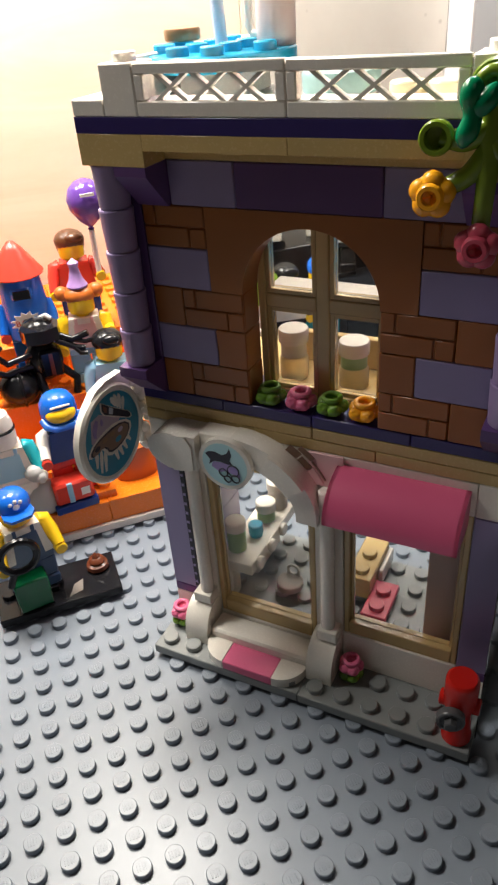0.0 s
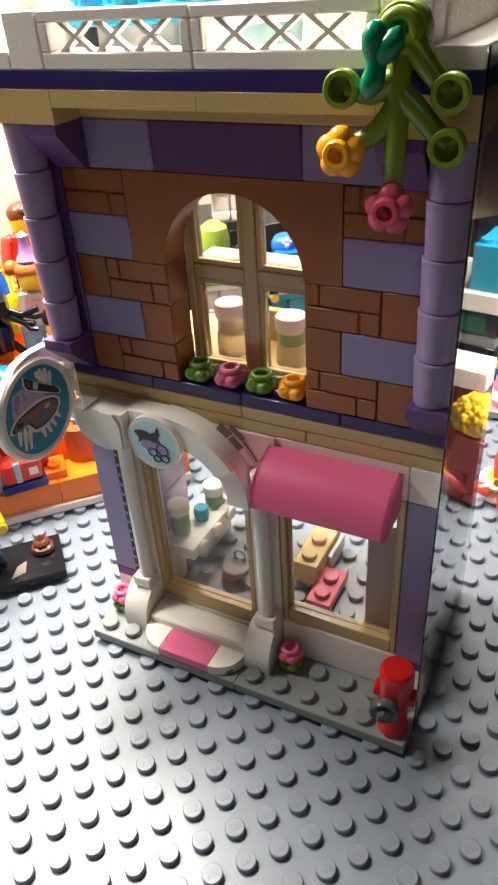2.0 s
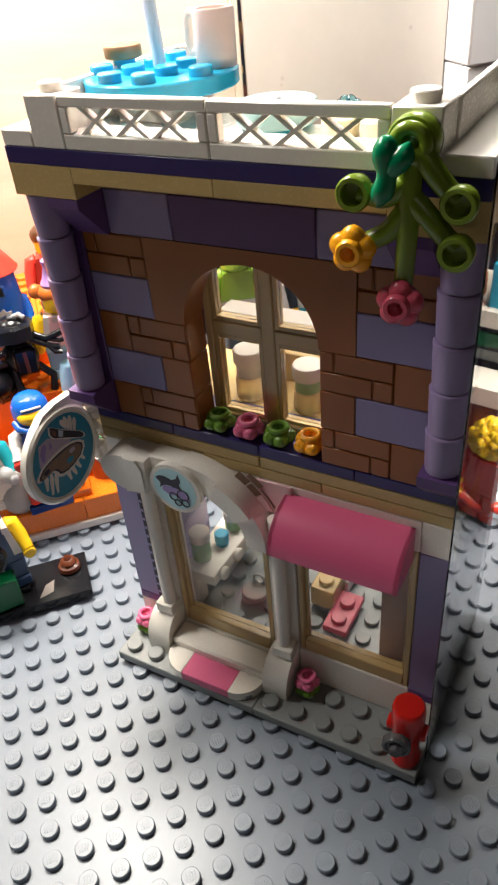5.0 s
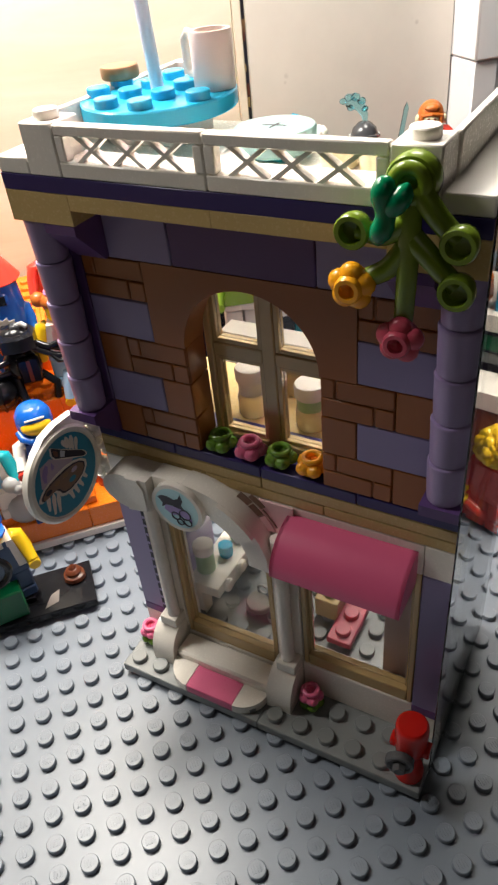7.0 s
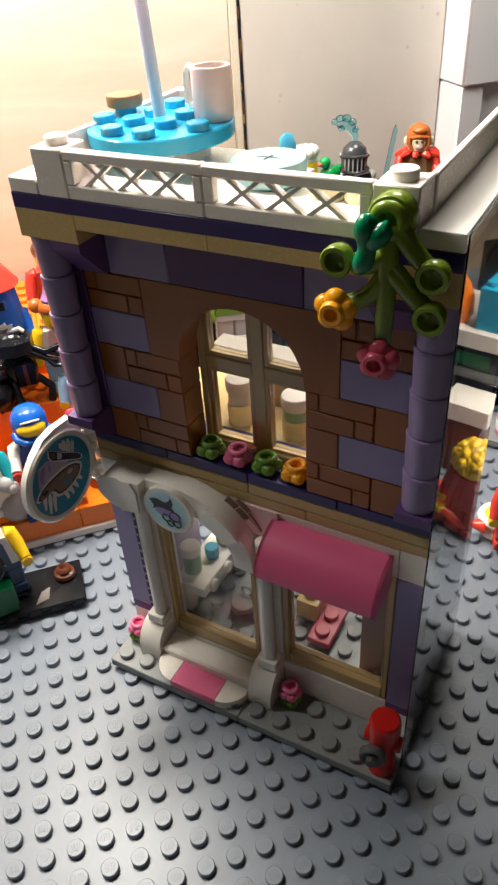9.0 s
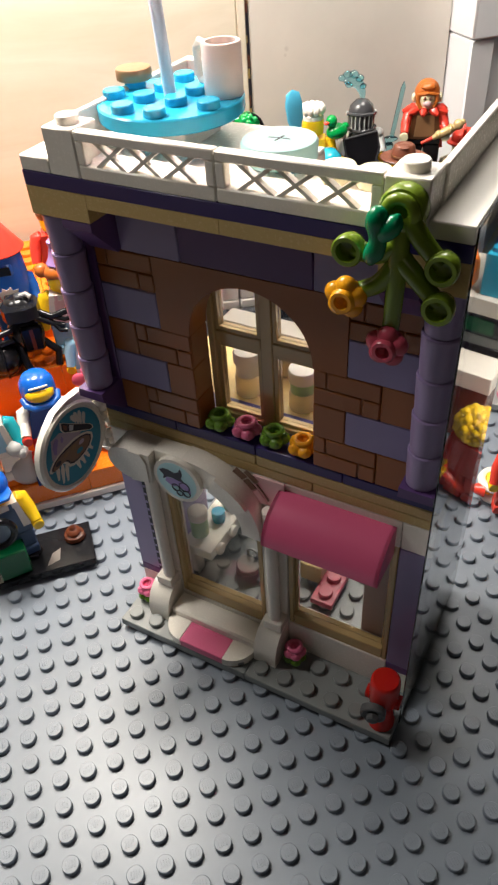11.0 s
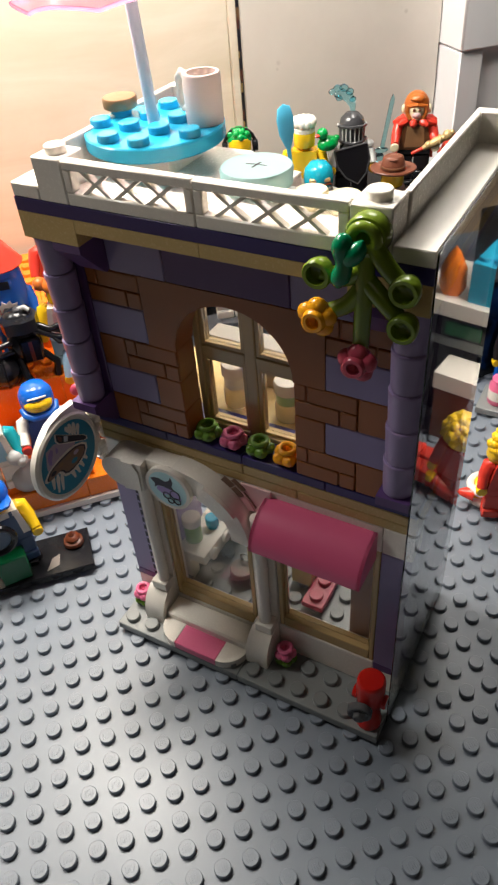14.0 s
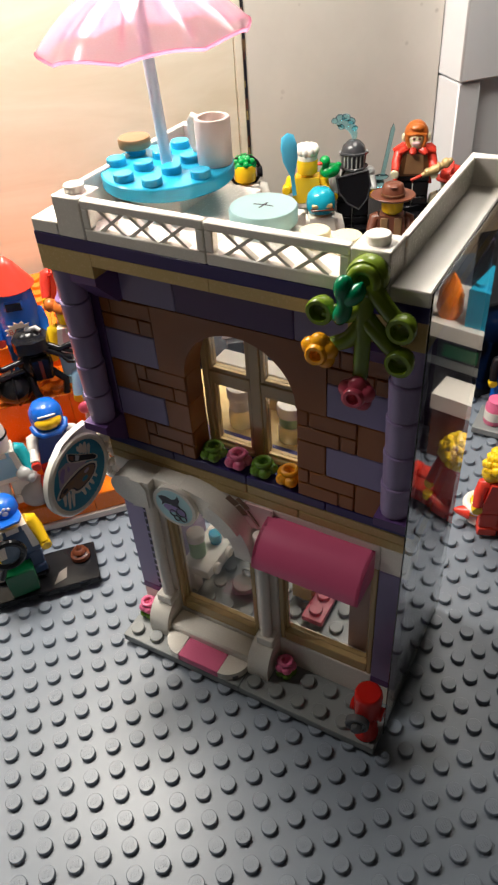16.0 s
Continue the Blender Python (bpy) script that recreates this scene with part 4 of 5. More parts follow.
part("scratch", Kit().prism([(-0.3, -0.02), (0.0, 0.03), (0.3, 0.02), (0.28, 0.06), (-0.02, 0.08), (-0.3, 0.02)], 0.624, 0.628, "print_dark", "xy").prism([(-0.05, -0.2), (0.0, -0.2), (0.06, 0.2), (0.0, 0.2)], 0.629, 0.633, "print_dark", "xy"), low, "small dark print")
for x in (8.2, 9.1):
    whole("round_seat", Kit().drum((0, 0, 0), 0.42, 0.42, "cream", 24), "small cream round seat on the terrace", "seat", spot(x, 3.0, 19.28), "terrace seats")

# ---- inside the shop ----
counter = thing("counter", "white shop counter with studs along its front", "counter", spot(1.5, 3.2, 0.6))
part("body", Kit().box((0.0, 1.9, -0.2), (0.6, 4.2, 1.6), "white"), counter)
part("leg", Kit().box((0.0, 0.3, -0.2), (0.3, 0.9, 1.6), "white"), counter)
part("top", Kit().box((-0.1, 0.0, 1.6), (1.35, 4.3, 2.1), "white"), counter, "white top")
for y in (0.6, 1.7, 2.8):
    part("side_stud", Kit().drum((1.35, y, 1.85), 0.28, 0.2, "white", 16, "x"), counter)


def jar(x, y, z, mat, lid="white", r=0.46, h=0.9, bottle=False):
    j = thing("jar", {"pale_green": "pale green jar with a white lid", "azure": "small azure jar with an azure lid", "milk_jar": "milky plastic jar with a white lid"}[mat], "jar", spot(x, y, z), "jars in the shop")
    if bottle:
        part("body", Kit().lathe([(r - 0.06, 0), (r - 0.02, 0.06), (r - 0.02, h * 0.55), (r - 0.07, h * 0.64), (r - 0.1, h * 0.66)], (0, 0, 0), "milk_clear", 24), j, "clear amber body")
        part("neck", Kit().lathe([(r - 0.1, h * 0.6), (r - 0.07, h * 0.64), (r - 0.07, h)], (0, 0, 0), mat, 24), j, "coloured neck")
        part("lid", Kit().lathe([(r - 0.03, h), (r, h + 0.04), (r + 0.01, h + 0.4), (r - 0.03, h + 0.47), (r - 0.1, h + 0.48)], (0, 0, 0), lid, 26), j, "round lid")
        return
    part("body", Kit().lathe([(r - 0.1, 0), (r - 0.04, 0.05), (r - 0.04, h - 0.2), (r - 0.12, h - 0.08), (r - 0.12, h)], (0, 0, 0), mat, 22), j)
    part("lid", Kit().drum((0, 0, h), r, 0.45, lid, 22), j, "round lid")


jar(1.85, 4.0, 2.7, "pale_green", r=0.42, h=1.0)
jar(2.15, 6.1, 2.7, "pale_green", r=0.42, h=0.5)
jar(2.2, 5.0, 2.7, "azure", "azure", 0.3, 0.15)
jar(2.25, 7.1, 2.7, "milk_jar")
stool = thing("stool", "round grey stool standing on the shop floor", "stool", spot(3.85, 4.5, 0.4))
part("seat", Kit().drum((0, 0, 0.5), 0.55, 0.3, "stool_brown", 22), stool)
part("stem", Kit().drum((0, 0, 0.2), 0.2, 0.3, "silver", 14), stool)
part("back_ring", Kit().ring((0, 0.4, 1.02), 0.24, 0.06, "silver", "y", 22).tube([(-0.24, 0.4, 0.78), (-0.24, 0.4, 1.02)], 0.05, "silver", 8).tube([(0.24, 0.4, 0.78), (0.24, 0.4, 1.02)], 0.05, "silver", 8), stool, "shiny silver back ring")
bench = thing("bench", "tan studded bench block beside the window", "bench", spot(6.0, 5.2, 0.62))
part("block", Kit().box((0, 0, 0), (1.0, 2.6, 1.0), "tan").stud(0.5, 0.5, 0.99, "tan").stud(0.5, 1.5, 0.99, "tan"), bench)
part("front", Kit().box((1.02, 1.05, 0), (1.2, 2.6, 0.7), "white"), bench, "white front")
whole("floor_tile", Kit().box((0, 0, 0), (1.0, 2.0, 0.3), "coral").stud(0.5, 1.4, 0.29, "coral").stud(0.5, 0.5, 0.29, "coral"), "pink studded plate on the shop floor", "tile", spot(6.95, 4.15, 0.62))
whole("inner_panel", Kit().box((0, 0, 0), (1.15, 0.3, 5.6), "card_print"), "dull pink-brown panel inside the shop window", "panel", spot(9.6, 3.1, 0.62))
jar(4.2, 5.0, 10.4, "milk_jar", r=0.5, h=1.3, bottle=True)
jar(6.3, 5.0, 10.4, "pale_green", r=0.5, h=1.15, bottle=True)
whole("inner_wall", Kit().box((0, 0, 0), (4.6, 0.3, 1.1), "tan"), "low tan wall behind the jars upstairs", "panel", spot(3.7, 6.2, 10.4))
jar(7.6, 5.6, 10.4, "milk_jar", h=0.7)


# ---- toy figures: each a plain moulded doll in one mesh ----
def figure(name, label, at, legs="blue", body="red", arms=None, skin="yellow", top="hair", hat="hair_brown", lift=(20, 20), group="", bib="", mitts=""):
    """A brick-toy doll, five studs high, that looks along -y."""
    arms, k = arms or body, Kit()
    for s in (-1, 1):
        k.box((min(0.04 * s, 0.98 * s), -0.5, 0.0), (max(0.04 * s, 0.98 * s), 0.5, 0.5), legs, 0.06)
        k.box((min(0.04 * s, 0.98 * s), -0.42, 0.5), (max(0.04 * s, 0.98 * s), 0.45, 1.5), legs, 0.08)
    k.box((-0.98, -0.48, 1.5), (0.98, 0.48, 1.85), legs, 0.05)
    lo, hi = 0.97, 0.70
    vs = [(x * w, y, z) for z, w in ((1.85, lo), (3.4, hi)) for x, y in ((-1, -0.5), (1, -0.5), (1, 0.5), (-1, 0.5))]
    k.add(vs, [(0, 3, 2, 1), (4, 5, 6, 7), (0, 1, 5, 4), (1, 2, 6, 5), (2, 3, 7, 6), (3, 0, 4, 7)], body)
    for s, up in ((-1, lift[0]), (1, lift[1])):
        a = radians(up)
        elbow = (1.12 * s, -0.25 * math.sin(a) - 0.05, 2.65)
        hand = (1.2 * s, -0.15 - 0.9 * math.sin(a), 2.65 - 0.7 * math.cos(a))
        k.tube([(0.72 * s, 0, 3.22), (0.98 * s, 0, 3.12), elbow, hand], [0.30, 0.34, 0.30, 0.24], arms, 10)
        k.drum((hand[0], hand[1] - 0.2, hand[2] - 0.15), 0.26, 0.42, mitts or skin, 12, "y")
    k.drum((0, 0, 3.38), 0.34, 0.2, skin, 14)
    k.lathe([(0.42, 3.5), (0.6, 3.6), (0.63, 3.75), (0.63, 4.3), (0.58, 4.48), (0.36, 4.56)], (0, 0, 0), skin, 20)
    if bib:
        vb = [(x * w, y, z) for z, w in ((1.86, 0.62), (3.1, 0.5)) for x, y in ((-1, -0.53), (1, -0.53), (1, -0.49), (-1, -0.49))]
        k.add(vb, [(0, 3, 2, 1), (4, 5, 6, 7), (0, 1, 5, 4), (1, 2, 6, 5), (2, 3, 7, 6), (3, 0, 4, 7)], bib)
        for s in (-1, 1):
            k.box((min(0.3 * s, 0.45 * s), -0.53, 3.0), (max(0.3 * s, 0.45 * s), -0.49, 3.42), bib, 0.01)
    if top == "hair":
        k.ball((0, 0.08, 4.36), (0.76, 0.74, 0.55), hat, 16, 9).ball((0, 0.32, 4.05), (0.72, 0.48, 0.6), hat, 14, 8)
        k.ball((0.2, -0.45, 4.58), (0.45, 0.3, 0.25), hat, 12, 7)
    elif top == "buns":
        k.ball((0, 0.08, 4.4), (0.78, 0.74, 0.5), hat, 16, 9)
        k.ball((-0.8, 0.1, 4.5), 0.36, hat, 12, 8).ball((0.8, 0.1, 4.5), 0.36, hat, 12, 8)
        k.lathe([(0.48, 0), (0.5, 0.08), (0.34, 0.35), (0.2, 0.9), (0.24, 1.0), (0.26, 1.15), (0.0, 1.38)], (0, 0, 4.8), "lilac", 18)
    elif top == "helmet":
        k.lathe([(0.70, 3.5), (0.80, 3.7), (0.84, 4.2), (0.80, 4.6), (0.6, 4.92), (0.3, 5.05), (0.0, 5.08)], (0, 0.16, 0), hat, 24)
        k.ball((0, -0.34, 4.2), (0.68, 0.5, 0.42), skin, 20, 12)
        k.tube([(-0.42, -0.5, 4.62), (-0.22, -0.6, 4.68), (0, -0.64, 4.7), (0.22, -0.6, 4.68), (0.42, -0.5, 4.62)], 0.05, "white", 8)
        k.tube([(-0.8, -0.05, 3.9), (-0.72, -0.42, 3.74), (-0.4, -0.72, 3.68), (0.4, -0.72, 3.68), (0.72, -0.42, 3.74), (0.8, -0.05, 3.9)], 0.17, hat, 10)
    elif top == "cap":
        k.lathe([(0.68, 4.2), (0.72, 4.35), (0.68, 4.65), (0.5, 4.9), (0.2, 5.0), (0.0, 5.02)], (0, 0, 0), hat, 22)
        k.prism([(-0.6, -0.3), (-0.62, -0.8), (-0.4, -1.15), (0.4, -1.15), (0.62, -0.8), (0.6, -0.3)], 4.2, 4.32, hat, "xy")
        for dx, dz, r in ((-0.2, 0.12, 0.09), (0, 0.2, 0.09), (0.2, 0.12, 0.09), (0, -0.06, 0.15)):
            k.ball((dx, -0.66 + 0.1 * dz, 4.62 + dz), (r, 0.05, r), "white", 8, 5)
    elif top == "brim":
        k.lathe([(1.12, 4.36), (1.3, 4.5), (1.26, 4.55), (1.1, 4.46), (0.68, 4.46), (0.66, 4.7), (0.56, 5.1), (0.46, 5.18), (0.0, 5.02)], (0, 0, 0), hat, 30, squash=(1, 0.88))
        k.ball((0, -0.1, 5.08), (0.4, 0.5, 0.12), hat, 12, 7).ring((0, 0, 4.6), 0.64, 0.07, "hair_brown", "z", 26)
        k.box((-0.62, -0.56, 2.0), (-0.18, -0.46, 3.3), "caramel", 0.04).box((0.18, -0.56, 2.0), (0.62, -0.46, 3.3), "caramel", 0.04)
    elif top == "fire":
        k.lathe([(0.8, 4.2), (0.98, 4.26), (0.96, 4.34), (0.74, 4.4), (0.72, 4.7), (0.5, 5.0), (0.2, 5.1), (0.0, 5.1)], (0, 0.08, 0), hat, 26)
        k.box((-0.09, -0.6, 4.6), (0.09, 0.7, 5.2), hat, 0.06).box((-0.3, -0.86, 4.45), (0.3, -0.62, 4.8), hat, 0.08)
    elif top == "chef":
        k.lathe([(0.6, 4.3), (0.62, 4.6), (0.5, 4.75), (0.5, 5.0), (0.0, 5.2)], (0, 0, 0), hat, 18)
        for i in range(11):
            a = 2 * math.pi * i / 11
            k.ball((0.5 * math.cos(a), 0.5 * math.sin(a), 4.92), (0.24, 0.24, 0.3), hat, 10, 7)
        k.ball((0, 0, 5.05), (0.5, 0.5, 0.22), hat, 14, 8)
    elif top == "knight":
        k.lathe([(0.66, 3.45), (0.76, 3.8), (0.78, 4.3), (0.66, 4.75), (0.35, 5.05), (0.0, 5.15)], (0, 0, 0), hat, 24)
        k.tube([(-0.8, -0.05, 4.35), (-0.55, -0.6, 4.42), (0, -0.85, 4.44), (0.55, -0.6, 4.42), (0.8, -0.05, 4.35)], 0.1, hat, 8)
        k.tube([(-0.78, -0.1, 3.62), (-0.5, -0.62, 3.55), (0, -0.82, 3.52), (0.5, -0.62, 3.55), (0.78, -0.1, 3.62)], 0.12, hat, 8)
        k.ball((0, -0.42, 4.0), (0.58, 0.34, 0.36), "black", 14, 8)
        for i in range(6):
            a = radians(-50 + 20 * i)
            k.tube([(0.74 * math.sin(a), -0.8 * math.cos(a), 3.58), (0.74 * math.sin(a), -0.82 * math.cos(a), 4.4)], 0.045, "silver", 6)
        k.drum((-0.86, -0.05, 4.35), 0.16, 0.12, "silver", 12, "x").drum((0.74, -0.05, 4.35), 0.16, 0.12, "silver", 12, "x")
        k.lathe([(1.05, 3.1), (0.95, 3.38), (0.6, 3.5)], (0, 0, 0), "silver", 18, squash=(1, 0.62))
        for s in (-1, 1):
            k.ball((0.98 * s, 0, 3.2), (0.36, 0.42, 0.3), "silver", 12, 7)
        k.prism([(-0.5, 3.1), (0.5, 3.1), (0.32, 2.5), (0.0, 2.2), (-0.32, 2.5)], -0.54, -0.5, "silver")
        k.tube([(0.05, 0.1, 5.0), (0.02, 0.14, 5.4), (-0.2, 0.1, 5.85), (-0.65, 0.05, 6.1), (-1.05, 0.0, 6.05)], [0.12, 0.2, 0.3, 0.3, 0.12], "clear_blue", 14)
        for dx, dz, r in ((0.02, 5.75, 0.2), (-0.18, 6.15, 0.26), (-0.5, 6.36, 0.28), (-0.85, 6.36, 0.26), (-1.15, 6.2, 0.22), (-0.75, 5.85, 0.22)):
            k.ball((dx, 0.06, dz), (r, r * 0.7, r * 0.8), "clear_blue", 12, 8)
    elif top == "ape":
        k.ball((0, 0.1, 4.28), (0.74, 0.7, 0.8), hat, 22, 13).ball((0, -0.25, 4.74), (0.46, 0.42, 0.24), hat, 14, 8)
        k.ball((0, -0.42, 4.1), (0.44, 0.3, 0.46), "cream", 16, 10).ball((0, -0.6, 3.9), (0.28, 0.18, 0.2), "pale_pink", 12, 7)
        k.tube([(-0.44, -0.5, 4.36), (0, -0.68, 4.46), (0.44, -0.5, 4.36)], 0.11, hat, 8)
        for s in (-1, 1):
            k.ball((0.76 * s, -0.02, 4.08), (0.13, 0.16, 0.27), "cream", 10, 7)
            k.tube([(0.5 * s, -0.46, 4.4), (0.56 * s, -0.44, 4.0), (0.36 * s, -0.5, 3.62)], 0.13, hat, 8)
            k.ball((0.17 * s, -0.7, 4.18), (0.09, 0.06, 0.1), "hat_brown", 8, 5)
        for i in range(9):
            a = 2 * math.pi * i / 9 + 0.35
            ca, sa = math.cos(a), math.sin(a)
            k.tube([(0.55 * ca, 0.4 * sa, 3.5), (1.0 * ca, 0.66 * sa, 3.42), (1.34 * ca, 0.86 * sa, 3.3)], [0.2, 0.24, 0.1], "scarlet", 8)
        k.prism([(-1.0, 3.3), (1.0, 3.3), (1.25, 1.0), (-1.25, 1.0)], 0.5, 0.58, "scarlet")
        k.prism([(-0.5, 3.2), (0.5, 3.2), (0.6, 2.0), (-0.6, 2.0)], -0.54, -0.5, "caramel")
    elif top == "rocket":
        k.lathe([(1.0, 1.7), (1.12, 1.8), (1.08, 3.2), (0.96, 4.5), (0.92, 4.8)], (0, 0, 0), "blue", 24)
        k.lathe([(1.2, 4.72), (1.24, 4.78), (1.18, 4.86), (0.45, 5.95), (0.14, 6.28), (0.0, 6.32)], (0, 0, 0), hat, 24)
        k.box((-0.5, -1.06, 3.72), (0.5, -0.6, 4.32), "blue", 0.1).box((-0.4, -1.08, 3.8), (0.4, -1.0, 4.24), "black", 0.03)
        k.prism([(0.78 * math.cos(radians(a)) * (1 if i % 2 else 0.7), 2.72 + 0.56 * math.sin(radians(a)) * (1 if i % 2 else 0.7)) for i, a in enumerate(range(0, 360, 15))], -1.19, -1.13, "white")
        k.word("BANG", (0, -1.2, 2.6), 0.4, "scarlet")
    elif top == "phones":
        k.ball((0, 0.12, 4.36), (0.7, 0.68, 0.5), hat, 16, 9)
        for i in range(16):
            a, b = 2.4 * i, 0.25 + 1.2 * i / 16
            k.ball((0.58 * math.cos(a) * math.cos(b), 0.06 + 0.58 * math.sin(a) * math.cos(b), 4.45 + 0.4 * math.sin(b)), 0.2, hat, 9, 6)
        k.ring((0, 0, 4.1), 0.86, 0.1, "black", "y")
        k.drum((-1.0, 0, 4.0), 0.32, 0.32, "black", 16, "x").drum((0.68, 0, 4.0), 0.32, 0.32, "black", 16, "x")
    elif top == "dome":
        k.lathe([(0.74, 3.6), (0.84, 3.8), (0.86, 4.2), (0.78, 4.6), (0.5, 4.92), (0.0, 5.02)], (0, 0.14, 0), hat, 24)
        k.box((-0.6, -0.68, 4.02), (0.6, -0.4, 4.26), "gold", 0.06).box((-0.66, -0.72, 3.86), (0.66, -0.44, 3.98), "reddish", 0.04)
    elif top == "bushy":
        k.ball((0, 0.1, 4.3), (1.05, 0.85, 0.8), hat, 18, 10).ball((-0.7, 0.1, 3.8), (0.5, 0.5, 0.6), hat, 12, 8).ball((0.7, 0.1, 3.8), (0.5, 0.5, 0.6), hat, 12, 8)
        for i in range(70):
            a, b = 2.4 * i, -0.35 + 1.75 * i / 70
            k.ball((1.0 * math.cos(a) * math.cos(b), 0.1 + 0.82 * math.sin(a) * math.cos(b), 4.25 + 0.78 * math.sin(b)), 0.17 + 0.05 * (i % 3), hat, 7, 5)
    elif top == "hood_open":
        k.ring((0, -0.35, 4.0), 0.72, 0.2, hat).ball((0, 0.35, 4.0), (0.85, 0.5, 0.85), hat, 16, 9)
        k.lathe([(0.4, 0), (0.2, 0.6), (0.0, 0.9)], (-0.5, -0.1, 4.5), "scarlet", 12)
    elif top == "kepi":
        k.lathe([(0.62, 3.5), (0.66, 3.9), (0.62, 4.6), (0.5, 5.0), (0.2, 5.1), (0.0, 5.12)], (0, 0.0, 0), hat, 22)
        k.ring((0, 0, 4.3), 0.62, 0.08, "black", "z").ball((0, 0, 5.15), 0.2, hat, 10, 7)
    elif top == "hood":
        k.lathe([(0.55, 3.4), (0.8, 3.6), (0.82, 4.2), (0.7, 4.7), (0.3, 5.0), (0.0, 5.02)], (0, 0.05, 0), hat, 22)
    return whole(name, k, label, "toy figure", at, group)


# the orange stand beside the shop
stand = thing("orange_stand", "stepped orange brick stand with a white bottom plate", "toy stand", desk(0, 0))
part("bottom_plate", Kit().box((-16, 8.15, 0), (6.2, 24.4, 0.4), "white"), stand, "white bottom plate")
for i in range(6):
    u = -16 + 4 * i
    w = 4 if i < 5 else 2.2
    brick(stand, u, 8.3, 0.4, w, 1.8, 1.2, "orange")
for i in range(5):
    brick(stand, -15 + 5 * i, 10.1, 0.4, 5 if i < 4 else 1.2, 2.6, 2.4, "orange", "step_brick", True)
for i in range(5):
    brick(stand, -15 + 5 * i, 12.7, 0.4, 5 if i < 4 else 1.2, 3, 4.8, "orange", "step_brick", True)
for i in range(5):
    brick(stand, -15 + 5 * i, 15.7, 0.4, 5 if i < 4 else 1.2, 8.6, 6.6, "orange", "step_brick", True)
for u, w in ((-1.5, 2.0), (-5.2, 2.4)):
    brick(stand, u, 8.6, 1.6, w, 1.4, 0.4, "orange", "seat_plate", True)
brick(stand, 1, 11.4, 2.8, 2, 1.2, 0.8, "orange", "seat_block")
brick(stand, -2.6, 14.2, 5.2, 2, 1.5, 0.6, "orange", "seat_block")
part("round_block", Kit().prism([(0.75, 10.08)] + [(1.75 - math.cos(radians(a)), 9.95 - 0.55 * math.sin(radians(a))) for a in range(0, 181, 12)] + [(2.75, 10.08)], 1.605, 3.35, "terracotta", "xy"), stand, "terracotta rounded block")
part("green_plate", Kit().box((1.3, 10.2, 2.805), (2.3, 11.1, 3.6), "leaf_green"), stand, "small dark green brick")

figure("racer_figure", "toy racing driver in a blue helmet with a red car suit", desk(-1.2, 9.6, 2.02, 6), "red", "dark_blue", "white", top="helmet", hat="blue", lift=(70, 70), mitts="scarlet")
whole("race_plate", Kit().box((-0.9, -0.5, 0), (0.9, 0.5, 1.1), "scarlet", 0.12).box((-0.3, -0.52, 0.05), (-0.05, -0.3, 1.08), "sky_blue", 0.02).box((0.3, -0.52, 0.3), (0.7, -0.5, 0.7), "white", 0.01).box((-1.0, -0.55, -0.45), (1.0, 0.5, -0.02), "dark_blue", 0.05), "red toy car shell with a blue stripe", "toy car", desk(-1.45, 8.72, 2.07, 6))
figure("party_figure", "toy figure with ginger buns and a lilac party cone", desk(1.05, 13.7, 5.42, -8), "sky_blue", "white", "yellow", top="buns", hat="hair_ginger", lift=(20, 100), bib="pale_pink")
figure("balloon_figure", "toy figure in a red top with brown hair", desk(1.35, 16.6, 7.2, -5), "dark_blue", "scarlet", top="hair", hat="hair_brown", lift=(30, 110))
bal = thing("balloon", "shiny violet balloon on a white stick", "balloon", desk(2.4, 15.5, 10.0))
part("skin", Kit().lathe([(0.06, 0), (0.16, 0.06), (0.1, 0.16), (0.5, 0.5), (0.85, 1.05), (0.92, 1.5), (0.75, 2.0), (0.4, 2.3), (0.0, 2.42)], (0, 0, 2.2), "violet", 24), bal, "violet skin")
part("stick", Kit().drum((0, 0, 0), 0.14, 2.2, "white", 12), bal, "white stick")
# white strip set on the skin as a painted highlight
part("shine_print", Kit().box((-0.35, -0.93, 3.95), (0.3, -0.86, 4.1), "white", 0.01), bal)
figure("rocket_figure", "toy figure in a blue rocket suit with a red cone", desk(-1.45, 14.9, 6.2, -4), "blue", "blue", top="rocket", hat="scarlet", lift=(25, 35), mitts="scarlet")
figure("scientist_figure", "toy figure in pale blue with dark hair", desk(1.75, 12.0, 3.62, -10), "white", "sky_blue", top="hair", hat="black", lift=(10, 10))
whole("toy_flask", Kit().ball((0, 0, 0.3), (0.5, 0.4, 0.3), "rose", 12, 8).ball((0.1, -0.1, 0.7), (0.3, 0.25, 0.25), "green", 10, 7), "pink and green toy prop on the stand", "toy prop", desk(1.35, 10.95, 5.5))

lolly = thing("toy_lolly", "pink round toy lolly on a white stick", "toy prop", desk(0.72, 10.7, 4.5))
part("disc", Kit().ball((0, 0, 1.0), (0.36, 0.2, 0.36), "coral", 14, 8), lolly, "pink disc")
part("stick", Kit().drum((0, 0, 0), 0.1, 0.75, "white", 10), lolly, "white stick")

